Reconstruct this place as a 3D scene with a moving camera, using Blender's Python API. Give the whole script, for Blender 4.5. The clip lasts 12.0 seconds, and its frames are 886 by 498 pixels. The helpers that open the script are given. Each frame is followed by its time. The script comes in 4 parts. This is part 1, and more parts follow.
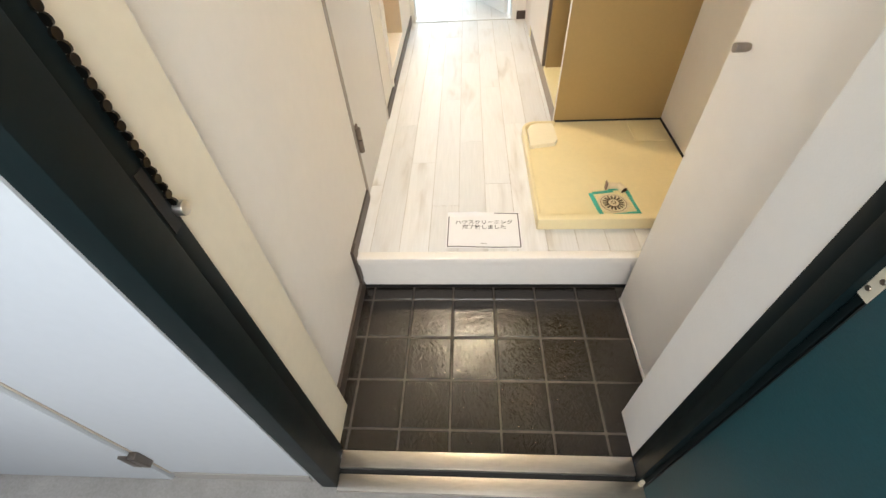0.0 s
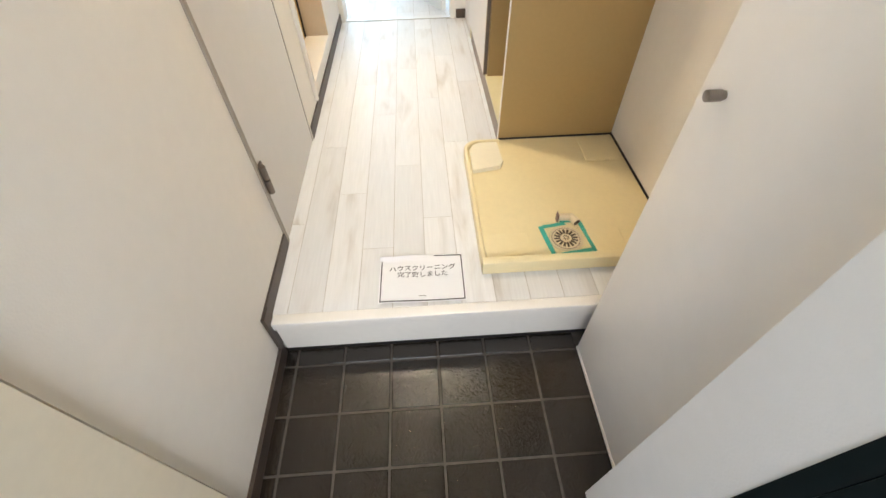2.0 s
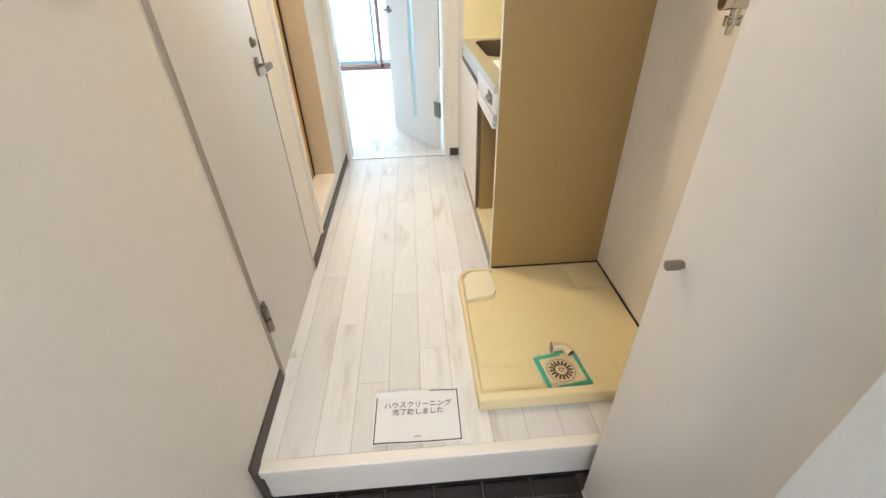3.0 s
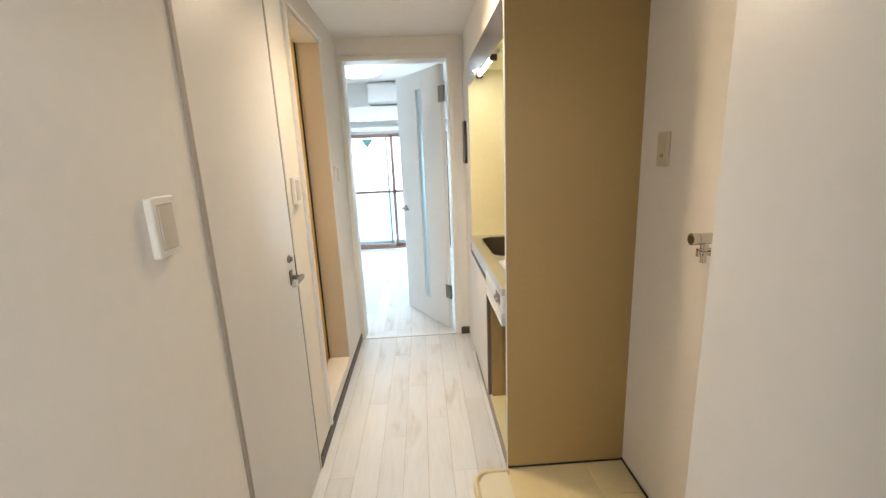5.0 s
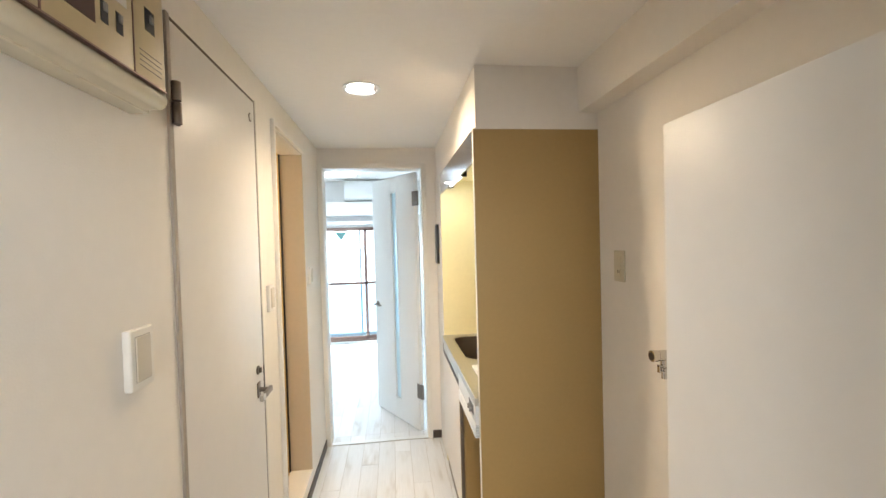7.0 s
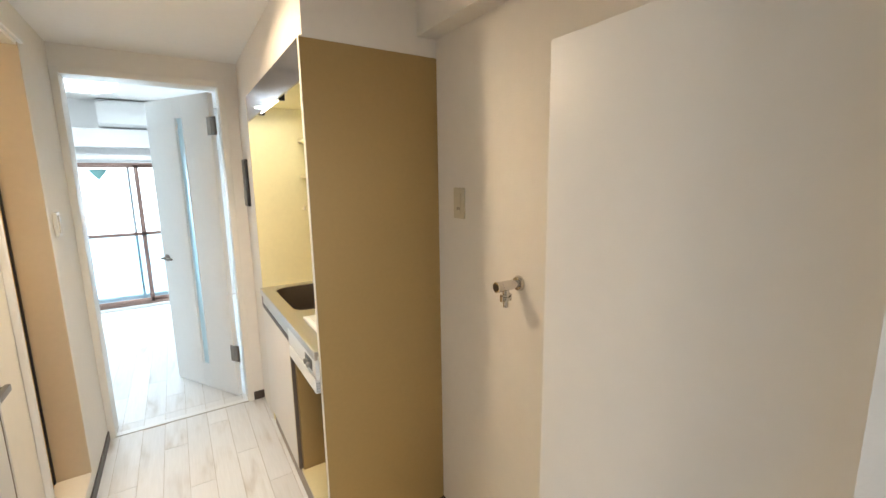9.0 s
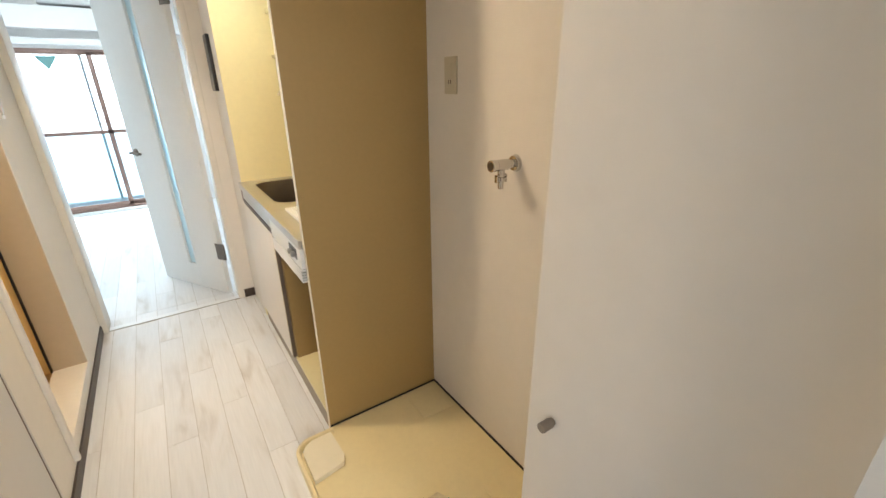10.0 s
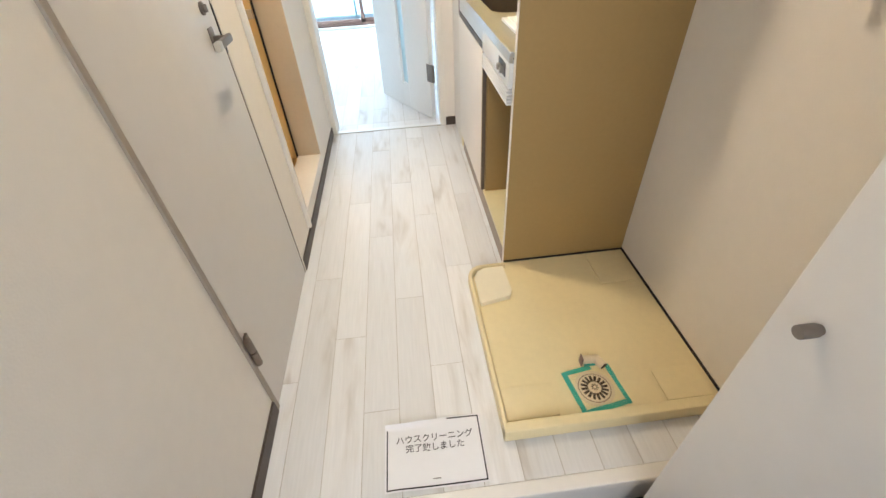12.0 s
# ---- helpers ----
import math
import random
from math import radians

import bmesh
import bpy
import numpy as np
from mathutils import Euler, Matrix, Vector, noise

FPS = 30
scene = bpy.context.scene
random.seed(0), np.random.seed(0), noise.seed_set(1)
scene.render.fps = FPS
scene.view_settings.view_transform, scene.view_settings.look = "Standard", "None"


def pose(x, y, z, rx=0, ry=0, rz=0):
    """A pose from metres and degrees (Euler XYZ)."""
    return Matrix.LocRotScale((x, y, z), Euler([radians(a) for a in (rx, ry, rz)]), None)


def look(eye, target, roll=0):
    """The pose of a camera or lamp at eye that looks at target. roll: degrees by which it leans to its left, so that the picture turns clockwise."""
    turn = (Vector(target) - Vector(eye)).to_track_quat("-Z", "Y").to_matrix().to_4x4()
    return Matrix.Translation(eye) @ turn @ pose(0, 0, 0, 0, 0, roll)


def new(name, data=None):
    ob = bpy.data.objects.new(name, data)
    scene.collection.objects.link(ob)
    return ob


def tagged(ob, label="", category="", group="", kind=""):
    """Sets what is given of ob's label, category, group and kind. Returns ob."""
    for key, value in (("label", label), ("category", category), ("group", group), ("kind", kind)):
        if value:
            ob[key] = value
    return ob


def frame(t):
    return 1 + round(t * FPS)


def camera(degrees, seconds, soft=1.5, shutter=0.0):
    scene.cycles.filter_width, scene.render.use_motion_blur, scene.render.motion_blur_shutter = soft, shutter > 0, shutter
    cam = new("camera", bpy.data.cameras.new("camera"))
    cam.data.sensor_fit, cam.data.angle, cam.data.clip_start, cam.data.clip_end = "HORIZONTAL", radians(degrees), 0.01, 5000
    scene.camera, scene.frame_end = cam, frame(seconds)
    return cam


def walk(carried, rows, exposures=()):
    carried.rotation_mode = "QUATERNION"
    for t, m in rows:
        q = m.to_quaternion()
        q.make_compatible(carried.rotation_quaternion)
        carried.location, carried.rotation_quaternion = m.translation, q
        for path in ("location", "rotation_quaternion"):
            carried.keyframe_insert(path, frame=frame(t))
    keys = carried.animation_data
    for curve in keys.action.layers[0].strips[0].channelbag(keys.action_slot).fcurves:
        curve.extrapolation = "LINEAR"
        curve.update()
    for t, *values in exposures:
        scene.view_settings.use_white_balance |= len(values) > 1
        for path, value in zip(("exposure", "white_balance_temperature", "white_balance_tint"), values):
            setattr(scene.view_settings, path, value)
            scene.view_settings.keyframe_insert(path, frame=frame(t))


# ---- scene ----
cam = camera(93.6, 12.0)
PATH = [
    (0, (0.446, -1.045, 1.194), (0.319, 0.304, -0.277), -4.3),
    (0.5, (0.494, -0.917, 1.171), (0.552, 0.377, -0.352), -1.6),
    (1, (0.492, -0.795, 1.168), (0.595, 0.454, -0.391), -0.1),
    (1.5, (0.51, -0.754, 1.16), (0.584, 0.476, -0.415), -0.2),
    (2, (0.535, -0.73, 1.164), (0.599, 0.58, -0.346), -1.2),
    (2.5, (0.555, -0.706, 1.213), (0.629, 0.767, -0.138), -1.9),
    (3, (0.557, -0.703, 1.278), (0.652, 0.94, 0.141), -1.6),
    (3.5, (0.558, -0.701, 1.341), (0.651, 1.065, 0.406), -2.0),
    (5.5, (0.556, -0.727, 1.484), (0.638, 1.247, 1.172), -2.4),
    (6, (0.546, -0.744, 1.522), (0.631, 1.245, 1.334), -2.3),
    (6.5, (0.546, -0.762, 1.549), (0.67, 1.232, 1.462), -2.3),
    (6.7, (0.548, -0.769, 1.557), (0.705, 1.224, 1.503), -2.0),
    (8.3, (0.493, -0.628, 1.548), (1.336, 1.181, 1.421), -1.3),
    (8.5, (0.487, -0.617, 1.549), (1.415, 1.146, 1.372), -1.1),
    (9, (0.482, -0.579, 1.527), (1.544, 1.082, 1.194), -0.9),
    (9.5, (0.508, -0.539, 1.478), (1.596, 1.053, 0.948), -0.8),
    (10, (0.52, -0.515, 1.413), (1.555, 1.025, 0.666), -0.6),
    (10.5, (0.518, -0.499, 1.36), (1.433, 0.997, 0.398), -0.6),
    (11, (0.515, -0.492, 1.31), (1.247, 0.989, 0.183), -0.6),
    (11.5, (0.547, -0.47, 1.27), (1.02, 1.022, 0.024), -1.9),
    (12, (0.52, -0.412, 1.265), (0.636, 1.11, -0.028), -3.4),
]
walk(cam, [(t, look(eye, target, roll)) for t, eye, target, roll in PATH], exposures=[(0, 1.10, 6330, 9), (0.6, 1.14, 6000, 9), (1.5, 1.12, 5950, 9), (2.5, 0.95, 6000, 9), (3.5, 0.70, 6120, 10), (5.5, 0.57, 6250, 10), (6.5, 0.80, 6150, 10), (8.5, 0.70, 6250, 10), (9.5, 0.64, 6350, 10), (10.5, 0.55, 6520, 11), (12, 0.76, 5900, 10)])

# ---- daylight and lamps ----
SUN_UP, SUN_TURN = radians(47), radians(12)
world = bpy.data.worlds.new("sky")
scene.world = world
world.use_nodes = True
wn, wl = world.node_tree.nodes, world.node_tree.links
sky = wn.new("ShaderNodeTexSky")
sky.sky_type, sky.sun_disc, sky.sun_elevation, sky.sun_rotation = "NISHITA", False, SUN_UP, SUN_TURN
wl.new(sky.outputs[0], wn["Background"].inputs[0])
wn["Background"].inputs[1].default_value = 0.15


def put_lamp(name, data, energy, colour, matrix):
    data.energy, data.color = energy, colour
    ob = new(name, data)
    ob.matrix_world = matrix
    return ob


def area_lamp(name, energy, colour, matrix, w, h, shape="RECTANGLE"):
    data = bpy.data.lights.new(name, "AREA")
    data.shape, data.size, data.size_y = shape, w, h
    return put_lamp(name, data, energy, colour, matrix)


def round_lamp(name, energy, colour, matrix, soft, cone=0.0):
    data = bpy.data.lights.new(name, "SPOT" if cone else "POINT")
    data.shadow_soft_size = soft
    if cone:
        data.spot_size, data.spot_blend = radians(cone), 0.85
    return put_lamp(name, data, energy, colour, matrix)


sun_way = Vector((math.sin(SUN_TURN) * math.cos(SUN_UP), math.cos(SUN_TURN) * math.cos(SUN_UP), math.sin(SUN_UP)))
sun_data = bpy.data.lights.new("sun", "SUN")
sun_data.angle = radians(0.5)
put_lamp("sun", sun_data, 2.2, (1.0, 0.95, 0.88), look(sun_way * 50, (0, 0, 0)))
# sky light in the balcony window opening, and from the open gallery
area_lamp("balcony_daylight", 23, (0.72, 0.88, 1.0), look((0.11, 5.87, 0.92), (0.11, 3.8, 0.80)), 1.6, 1.6)
area_lamp("gallery_daylight", 77, (1.0, 0.935, 0.85), look((1.4, -2.05, 1.7), (0.35, 0.3, 0.7)), 4.4, 1.1)
# lamps of the flat
round_lamp("downlight_lamp", 46, (1.0, 0.76, 0.49), look((0.425, 1.20, 2.262), (1.0, 0.80, 0)), 0.045, 150)
area_lamp("kitchen_tube_lamp", 1.3, (1.0, 0.97, 0.82), look((0.955, 1.84, 1.91), (1.0, 1.84, 0)), 0.03, 0.45)
area_lamp("room_lamp", 14, (0.78, 0.92, 1.0), look((-0.12, 4.4, 2.345), (-0.12, 4.4, 0)), 0.5, 0.5, "DISK")
round_lamp("bathroom_lamp", 6.5, (1.0, 0.86, 0.64), pose(-0.85, 1.52, 1.95), 0.08)


# ---- materials ----
def mat(name, col, rough=0.5, metal=0.0, var=0.05, scale=3.0, fine=40.0, bump=0.0, bump_scale=300.0, stretch=(1, 1, 1), spec=0.5, rand=0.0, rvar=0.08, emit=0.0, coat=0.0):
    m = bpy.data.materials.new(name)
    m.use_nodes = True
    n, l = m.node_tree.nodes, m.node_tree.links
    b = n["Principled BSDF"]
    b.inputs["Metallic"].default_value = metal
    b.inputs["Specular IOR Level"].default_value = spec
    b.inputs["Coat Weight"].default_value = coat
    b.inputs["Coat Roughness"].default_value = 0.15
    geo = n.new("ShaderNodeNewGeometry")
    mp = n.new("ShaderNodeMapping")
    mp.inputs["Scale"].default_value = stretch
    l.new(geo.outputs["Position"], mp.inputs["Vector"])
    broad, grain = n.new("ShaderNodeTexNoise"), n.new("ShaderNodeTexNoise")
    for tex, s in ((broad, scale), (grain, fine)):
        tex.inputs["Scale"].default_value = s
        tex.inputs["Detail"].default_value = 5
        l.new(mp.outputs[0], tex.inputs["Vector"])
    mixn = n.new("ShaderNodeMath")
    mixn.operation = "MULTIPLY_ADD"
    mixn.inputs[1].default_value = 0.45
    l.new(grain.outputs["Fac"], mixn.inputs[0])
    half = n.new("ShaderNodeMath")
    half.operation = "MULTIPLY"
    half.inputs[1].default_value = 0.55
    l.new(broad.outputs["Fac"], half.inputs[0])
    l.new(half.outputs[0], mixn.inputs[2])
    ramp = n.new("ShaderNodeMapRange")
    ramp.inputs["From Min"].default_value, ramp.inputs["From Max"].default_value = 0.3, 0.7
    ramp.inputs["To Min"].default_value, ramp.inputs["To Max"].default_value = 1 - var, 1 + var
    l.new(mixn.outputs[0], ramp.inputs["Value"])
    hsv = n.new("ShaderNodeHueSaturation")
    hsv.inputs["Color"].default_value = (*col, 1)
    if rand:
        info = n.new("ShaderNodeObjectInfo")
        rr = n.new("ShaderNodeMapRange")
        rr.inputs["To Min"].default_value, rr.inputs["To Max"].default_value = 1 - rand, 1 + rand
        l.new(info.outputs["Random"], rr.inputs["Value"])
        mul = n.new("ShaderNodeMath")
        mul.operation = "MULTIPLY"
        l.new(rr.outputs[0], mul.inputs[0])
        l.new(ramp.outputs[0], mul.inputs[1])
        l.new(mul.outputs[0], hsv.inputs["Value"])
    else:
        l.new(ramp.outputs[0], hsv.inputs["Value"])
    l.new(hsv.outputs[0], b.inputs["Base Color"])
    rm = n.new("ShaderNodeMapRange")
    rm.inputs["To Min"].default_value, rm.inputs["To Max"].default_value = max(0.02, rough - rvar), min(1, rough + rvar)
    l.new(broad.outputs["Fac"], rm.inputs["Value"])
    l.new(rm.outputs[0], b.inputs["Roughness"])
    if bump:
        bt = n.new("ShaderNodeTexNoise")
        bt.inputs["Scale"].default_value, bt.inputs["Detail"].default_value = bump_scale, 4
        l.new(mp.outputs[0], bt.inputs["Vector"])
        bp = n.new("ShaderNodeBump")
        bp.inputs["Strength"].default_value, bp.inputs["Distance"].default_value = bump, 0.002
        l.new(bt.outputs["Fac"], bp.inputs["Height"])
        l.new(bp.outputs[0], b.inputs["Normal"])
    if emit:
        b.inputs["Emission Color"].default_value = (*col, 1)
        b.inputs["Emission Strength"].default_value = emit
    return m


def wood_floor(name):
    """Whitewashed plank print: pale ground, grey-brown streaks along the plank, each plank shifted."""
    m = bpy.data.materials.new(name)
    m.use_nodes = True
    n, l = m.node_tree.nodes, m.node_tree.links
    b = n["Principled BSDF"]
    geo, info = n.new("ShaderNodeNewGeometry"), n.new("ShaderNodeObjectInfo")
    off = n.new("ShaderNodeVectorMath")
    off.operation = "MULTIPLY_ADD"
    comb = n.new("ShaderNodeCombineXYZ")
    for k in range(3):
        l.new(info.outputs["Random"], comb.inputs[k])
    l.new(comb.outputs[0], off.inputs[0])
    off.inputs[1].default_value = (7.3, 31.7, 3.1)
    l.new(geo.outputs["Position"], off.inputs[2])

    def tex(scale, stretch, detail, distort=0.0):
        mp, t = n.new("ShaderNodeMapping"), n.new("ShaderNodeTexNoise")
        mp.inputs["Scale"].default_value = stretch
        l.new(off.outputs[0], mp.inputs["Vector"])
        l.new(mp.outputs[0], t.inputs["Vector"])
        t.inputs["Scale"].default_value, t.inputs["Detail"].default_value, t.inputs["Distortion"].default_value = scale, detail, distort
        return t.outputs["Fac"]

    streak, patch, grain = tex(16, (1.0, 0.16, 1), 6, 0.6), tex(5, (1.0, 0.4, 1), 3), tex(150, (1.0, 0.05, 1), 3)
    ramp = n.new("ShaderNodeValToRGB")
    ramp.color_ramp.elements[0].position, ramp.color_ramp.elements[0].color = 0.30, (0.56, 0.525, 0.485, 1)
    ramp.color_ramp.elements[1].position, ramp.color_ramp.elements[1].color = 0.52, (0.775, 0.77, 0.765, 1)
    mid = ramp.color_ramp.elements.new(0.42)
    mid.color = (0.72, 0.705, 0.685, 1)
    l.new(streak, ramp.inputs[0])
    mix = n.new("ShaderNodeMix")
    mix.data_type = "RGBA"
    pr = n.new("ShaderNodeMapRange")
    pr.inputs["From Min"].default_value, pr.inputs["From Max"].default_value = 0.36, 0.56
    l.new(patch, pr.inputs["Value"])
    l.new(pr.outputs[0], mix.inputs["Factor"])
    l.new(ramp.outputs[0], mix.inputs["A"])
    mix.inputs["B"].default_value = (0.765, 0.77, 0.775, 1)
    gr = n.new("ShaderNodeMapRange")
    gr.inputs["To Min"].default_value, gr.inputs["To Max"].default_value = 0.9, 1.08
    l.new(grain, gr.inputs["Value"])
    rr = n.new("ShaderNodeMapRange")
    rr.inputs["To Min"].default_value, rr.inputs["To Max"].default_value = 0.91, 1.05
    l.new(info.outputs["Random"], rr.inputs["Value"])
    mul = n.new("ShaderNodeMath")
    mul.operation = "MULTIPLY"
    l.new(gr.outputs[0], mul.inputs[0])
    l.new(rr.outputs[0], mul.inputs[1])
    hsv = n.new("ShaderNodeHueSaturation")
    l.new(mix.outputs["Result"], hsv.inputs["Color"])
    l.new(mul.outputs[0], hsv.inputs["Value"])
    l.new(hsv.outputs[0], b.inputs["Base Color"])
    ro = n.new("ShaderNodeMapRange")
    ro.inputs["To Min"].default_value, ro.inputs["To Max"].default_value = 0.38, 0.54
    l.new(patch, ro.inputs["Value"])
    l.new(ro.outputs[0], b.inputs["Roughness"])
    bp = n.new("ShaderNodeBump")
    bp.inputs["Strength"].default_value, bp.inputs["Distance"].default_value = 0.25, 0.001
    l.new(grain, bp.inputs["Height"])
    l.new(bp.outputs[0], b.inputs["Normal"])
    return m


def slate_tile(name):
    """Near-black glazed tile with a cleft, wavy relief."""
    m = mat(name, (0.014, 0.0095, 0.0065), 0.17, var=0.4, scale=9, fine=70, rand=0.2, rvar=0.05, spec=0.65)
    n, l = m.node_tree.nodes, m.node_tree.links
    b = n["Principled BSDF"]
    geo, info = n.new("ShaderNodeNewGeometry"), n.new("ShaderNodeObjectInfo")
    off = n.new("ShaderNodeVectorMath")
    off.operation = "ADD"
    l.new(geo.outputs["Position"], off.inputs[0])
    comb = n.new("ShaderNodeCombineXYZ")
    sc = n.new("ShaderNodeMath")
    sc.operation = "MULTIPLY"
    sc.inputs[1].default_value = 17.0
    l.new(info.outputs["Random"], sc.inputs[0])
    l.new(sc.outputs[0], comb.inputs[0])
    l.new(sc.outputs[0], comb.inputs[2])
    l.new(comb.outputs[0], off.inputs[1])
    t = n.new("ShaderNodeTexNoise")
    t.inputs["Scale"].default_value, t.inputs["Detail"].default_value, t.inputs["Distortion"].default_value = 38, 3, 2.2
    l.new(off.outputs[0], t.inputs["Vector"])
    bp = n.new("ShaderNodeBump")
    bp.inputs["Strength"].default_value, bp.inputs["Distance"].default_value = 0.45, 0.004
    l.new(t.outputs["Fac"], bp.inputs["Height"])
    l.new(bp.outputs[0], b.inputs["Normal"])
    return m


def glass(name, col=(1, 1, 1), rough=0.0):
    m = bpy.data.materials.new(name)
    m.use_nodes = True
    b = m.node_tree.nodes["Principled BSDF"]
    b.inputs["Base Color"].default_value = (*col, 1)
    b.inputs["Roughness"].default_value, b.inputs["Transmission Weight"].default_value, b.inputs["IOR"].default_value = rough, 1.0, 1.45
    return m


M_WALL = mat("white_wallpaper", (0.82, 0.78, 0.72), 0.75, var=0.025, scale=1.6, fine=25, bump=0.22, bump_scale=220)
M_CEIL = mat("white_ceiling_paper", (0.89, 0.87, 0.84), 0.85, var=0.02, bump=0.2, bump_scale=260)
M_ROOMWALL = mat("white_room_wallpaper", (0.84, 0.84, 0.83), 0.8, var=0.02, bump=0.2, bump_scale=240)
M_PAINT = mat("white_door_paint", (0.82, 0.78, 0.725), 0.42, var=0.025, scale=2, fine=18, bump=0.06, bump_scale=90)
# white door paint, darkened to offset strong downlight on the lavatory leaf
M_LEAF_DIM = mat("dimmed_lavatory_door_paint", (0.70, 0.67, 0.635), 0.42, var=0.025, scale=2, fine=18, bump=0.06, bump_scale=90)
M_TRIM = mat("ivory_trim_paint", (0.80, 0.765, 0.70), 0.4, var=0.03, bump=0.05, bump_scale=80)
M_CREAM = mat("cream_reveal_board", (0.74, 0.67, 0.53), 0.55, var=0.05, scale=4, bump=0.08, bump_scale=120)
# wallpaper darkened to offset excess gallery light on the wall return
M_RETURN_DIM = mat("dimmed_return_paper", (0.70, 0.68, 0.645), 0.75, var=0.025, scale=1.6, fine=25, bump=0.2, bump_scale=220)
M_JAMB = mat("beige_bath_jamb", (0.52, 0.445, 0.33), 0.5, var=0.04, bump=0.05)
M_BATH = mat("ochre_bath_panel", (0.74, 0.53, 0.23), 0.35, var=0.06, scale=3)
M_BASE = mat("dark_brown_vinyl", (0.062, 0.045, 0.036), 0.45, var=0.15, scale=12, fine=80, bump=0.1)
M_GAP = mat("dark_brown_door_gap", (0.13, 0.10, 0.075), 0.7, var=0.1)
# grey of gaps and trim, also the painted shade of the hinge stile
M_GREYTRIM = mat("grey_trim_and_stile_shade", (0.34, 0.295, 0.245), 0.6, var=0.08)
M_FLOOR = wood_floor("whitewashed_planks")
M_JOINT = mat("plank_joint", (0.38, 0.33, 0.27), 0.8)
M_TILE = slate_tile("black_slate_tile")
M_GROUT = mat("dark_grey_grout", (0.075, 0.063, 0.053), 0.85, var=0.3, scale=20, bump=0.3)
M_NOSE = mat("white_step_board", (0.82, 0.79, 0.74), 0.4, var=0.03, scale=3, bump=0.04)
M_OLIVE = mat("tan_side_panel", (0.375, 0.253, 0.097), 0.5, var=0.045, scale=2.2, fine=60, bump=0.05, bump_scale=150)
M_YELLOW = mat("pale_yellow_panel", (0.80, 0.72, 0.44), 0.4, var=0.04, scale=2, bump=0.04)
M_EDGE = mat("white_edge_band", (0.80, 0.76, 0.68), 0.4, var=0.03)
M_PAN = mat("cream_pan_plastic", (0.80, 0.685, 0.40), 0.33, var=0.04, scale=4, fine=50, bump=0.03, rvar=0.06)
# pan plastic with daylight put into its colour, for the corner pad
M_PAN_DAYLIT = mat("daylit_cream_plastic", (0.83, 0.76, 0.57), 0.32, var=0.03)
M_STEEL = mat("brushed_steel", (0.62, 0.60, 0.57), 0.32, 1.0, var=0.06, fine=120, stretch=(1, 0.08, 1))
M_BAND = mat("dark_brushed_band", (0.36, 0.35, 0.37), 0.22, 1.0, var=0.06, fine=120, stretch=(1, 0.08, 1))
M_SKYGLOW = mat("bright_haze", (0.95, 0.97, 1.0), 1.0, emit=0.8, spec=0.0)
M_CHROME = mat("chrome", (0.66, 0.64, 0.61), 0.12, 1.0, var=0.03)
M_NICKEL = mat("satin_nickel", (0.23, 0.195, 0.165), 0.34, 1.0, var=0.06)
M_KNOB = mat("brushed_nickel_knob", (0.31, 0.275, 0.245), 0.38, 1.0, var=0.06, fine=120)
M_ALU = mat("scratched_sill_steel", (0.66, 0.61, 0.54), 0.36, 1.0, var=0.12, scale=14, fine=160, stretch=(0.2, 1, 1))
M_FRAME = mat("black_green_frame_paint", (0.0022, 0.0066, 0.0074), 0.45, spec=0.2, var=0.2, scale=8, bump=0.08, bump_scale=60)
M_TEAL = mat("dark_teal_door_paint", (0.010, 0.060, 0.075), 0.45, var=0.12, scale=5, fine=120, bump=0.2, bump_scale=180)
M_CHAIN = mat("dark_steel_chain", (0.06, 0.055, 0.05), 0.3, 1.0, var=0.1)
M_RUBBER = mat("black_rubber", (0.008, 0.008, 0.008), 0.6, var=0.2)
M_OUTWALL = mat("pale_grey_outside_paint", (0.38, 0.41, 0.44), 0.5, var=0.03, scale=2, bump=0.05)
M_OUTFLOOR = mat("grey_gallery_floor", (0.26, 0.25, 0.24), 0.7, var=0.2, scale=12, fine=140, bump=0.3, bump_scale=160)
M_CONCRETE = mat("pale_concrete", (0.55, 0.55, 0.54), 0.85, var=0.08, scale=2, bump=0.2)
M_PLATE = mat("white_switch_plastic", (0.78, 0.75, 0.69), 0.35, var=0.015)
M_IVORYLIGHT = mat("light_ivory_plastic", (0.60, 0.54, 0.44), 0.4, var=0.015)
M_IVORY = mat("aged_ivory_plastic", (0.60, 0.54, 0.41), 0.42, var=0.03)
M_BEIGEBOX = mat("beige_breaker_plastic", (0.56, 0.46, 0.27), 0.38, var=0.03, scale=5)
M_CLEARSTRIP = mat("pale_glossy_plastic", (0.68, 0.62, 0.48), 0.14, var=0.03)
M_BLACK = mat("black_plastic", (0.012, 0.011, 0.011), 0.3, var=0.2)
M_GREY = mat("grey_plastic", (0.28, 0.27, 0.25), 0.45, var=0.05)
M_MAROON = mat("dark_maroon_label", (0.07, 0.025, 0.022), 0.35, var=0.2)
M_PAPER = mat("white_paper", (0.84, 0.84, 0.85), 0.8, var=0.015, scale=10)
M_INK = mat("black_ink", (0.012, 0.012, 0.016), 0.7)
M_TAPE = mat("turquoise_masking_tape", (0.055, 0.40, 0.31), 0.6, var=0.08, scale=20, bump=0.15)
M_GRATE = mat("cream_drain_plastic", (0.72, 0.60, 0.40), 0.3, var=0.05)
M_HOLE = mat("dark_drain", (0.05, 0.03, 0.015), 0.7)
M_BRONZE = mat("brown_window_aluminium", (0.27, 0.175, 0.145), 0.4, 0.3, var=0.06)
M_SASHGREY = mat("grey_glazing_bar", (0.30, 0.34, 0.36), 0.45, var=0.05)
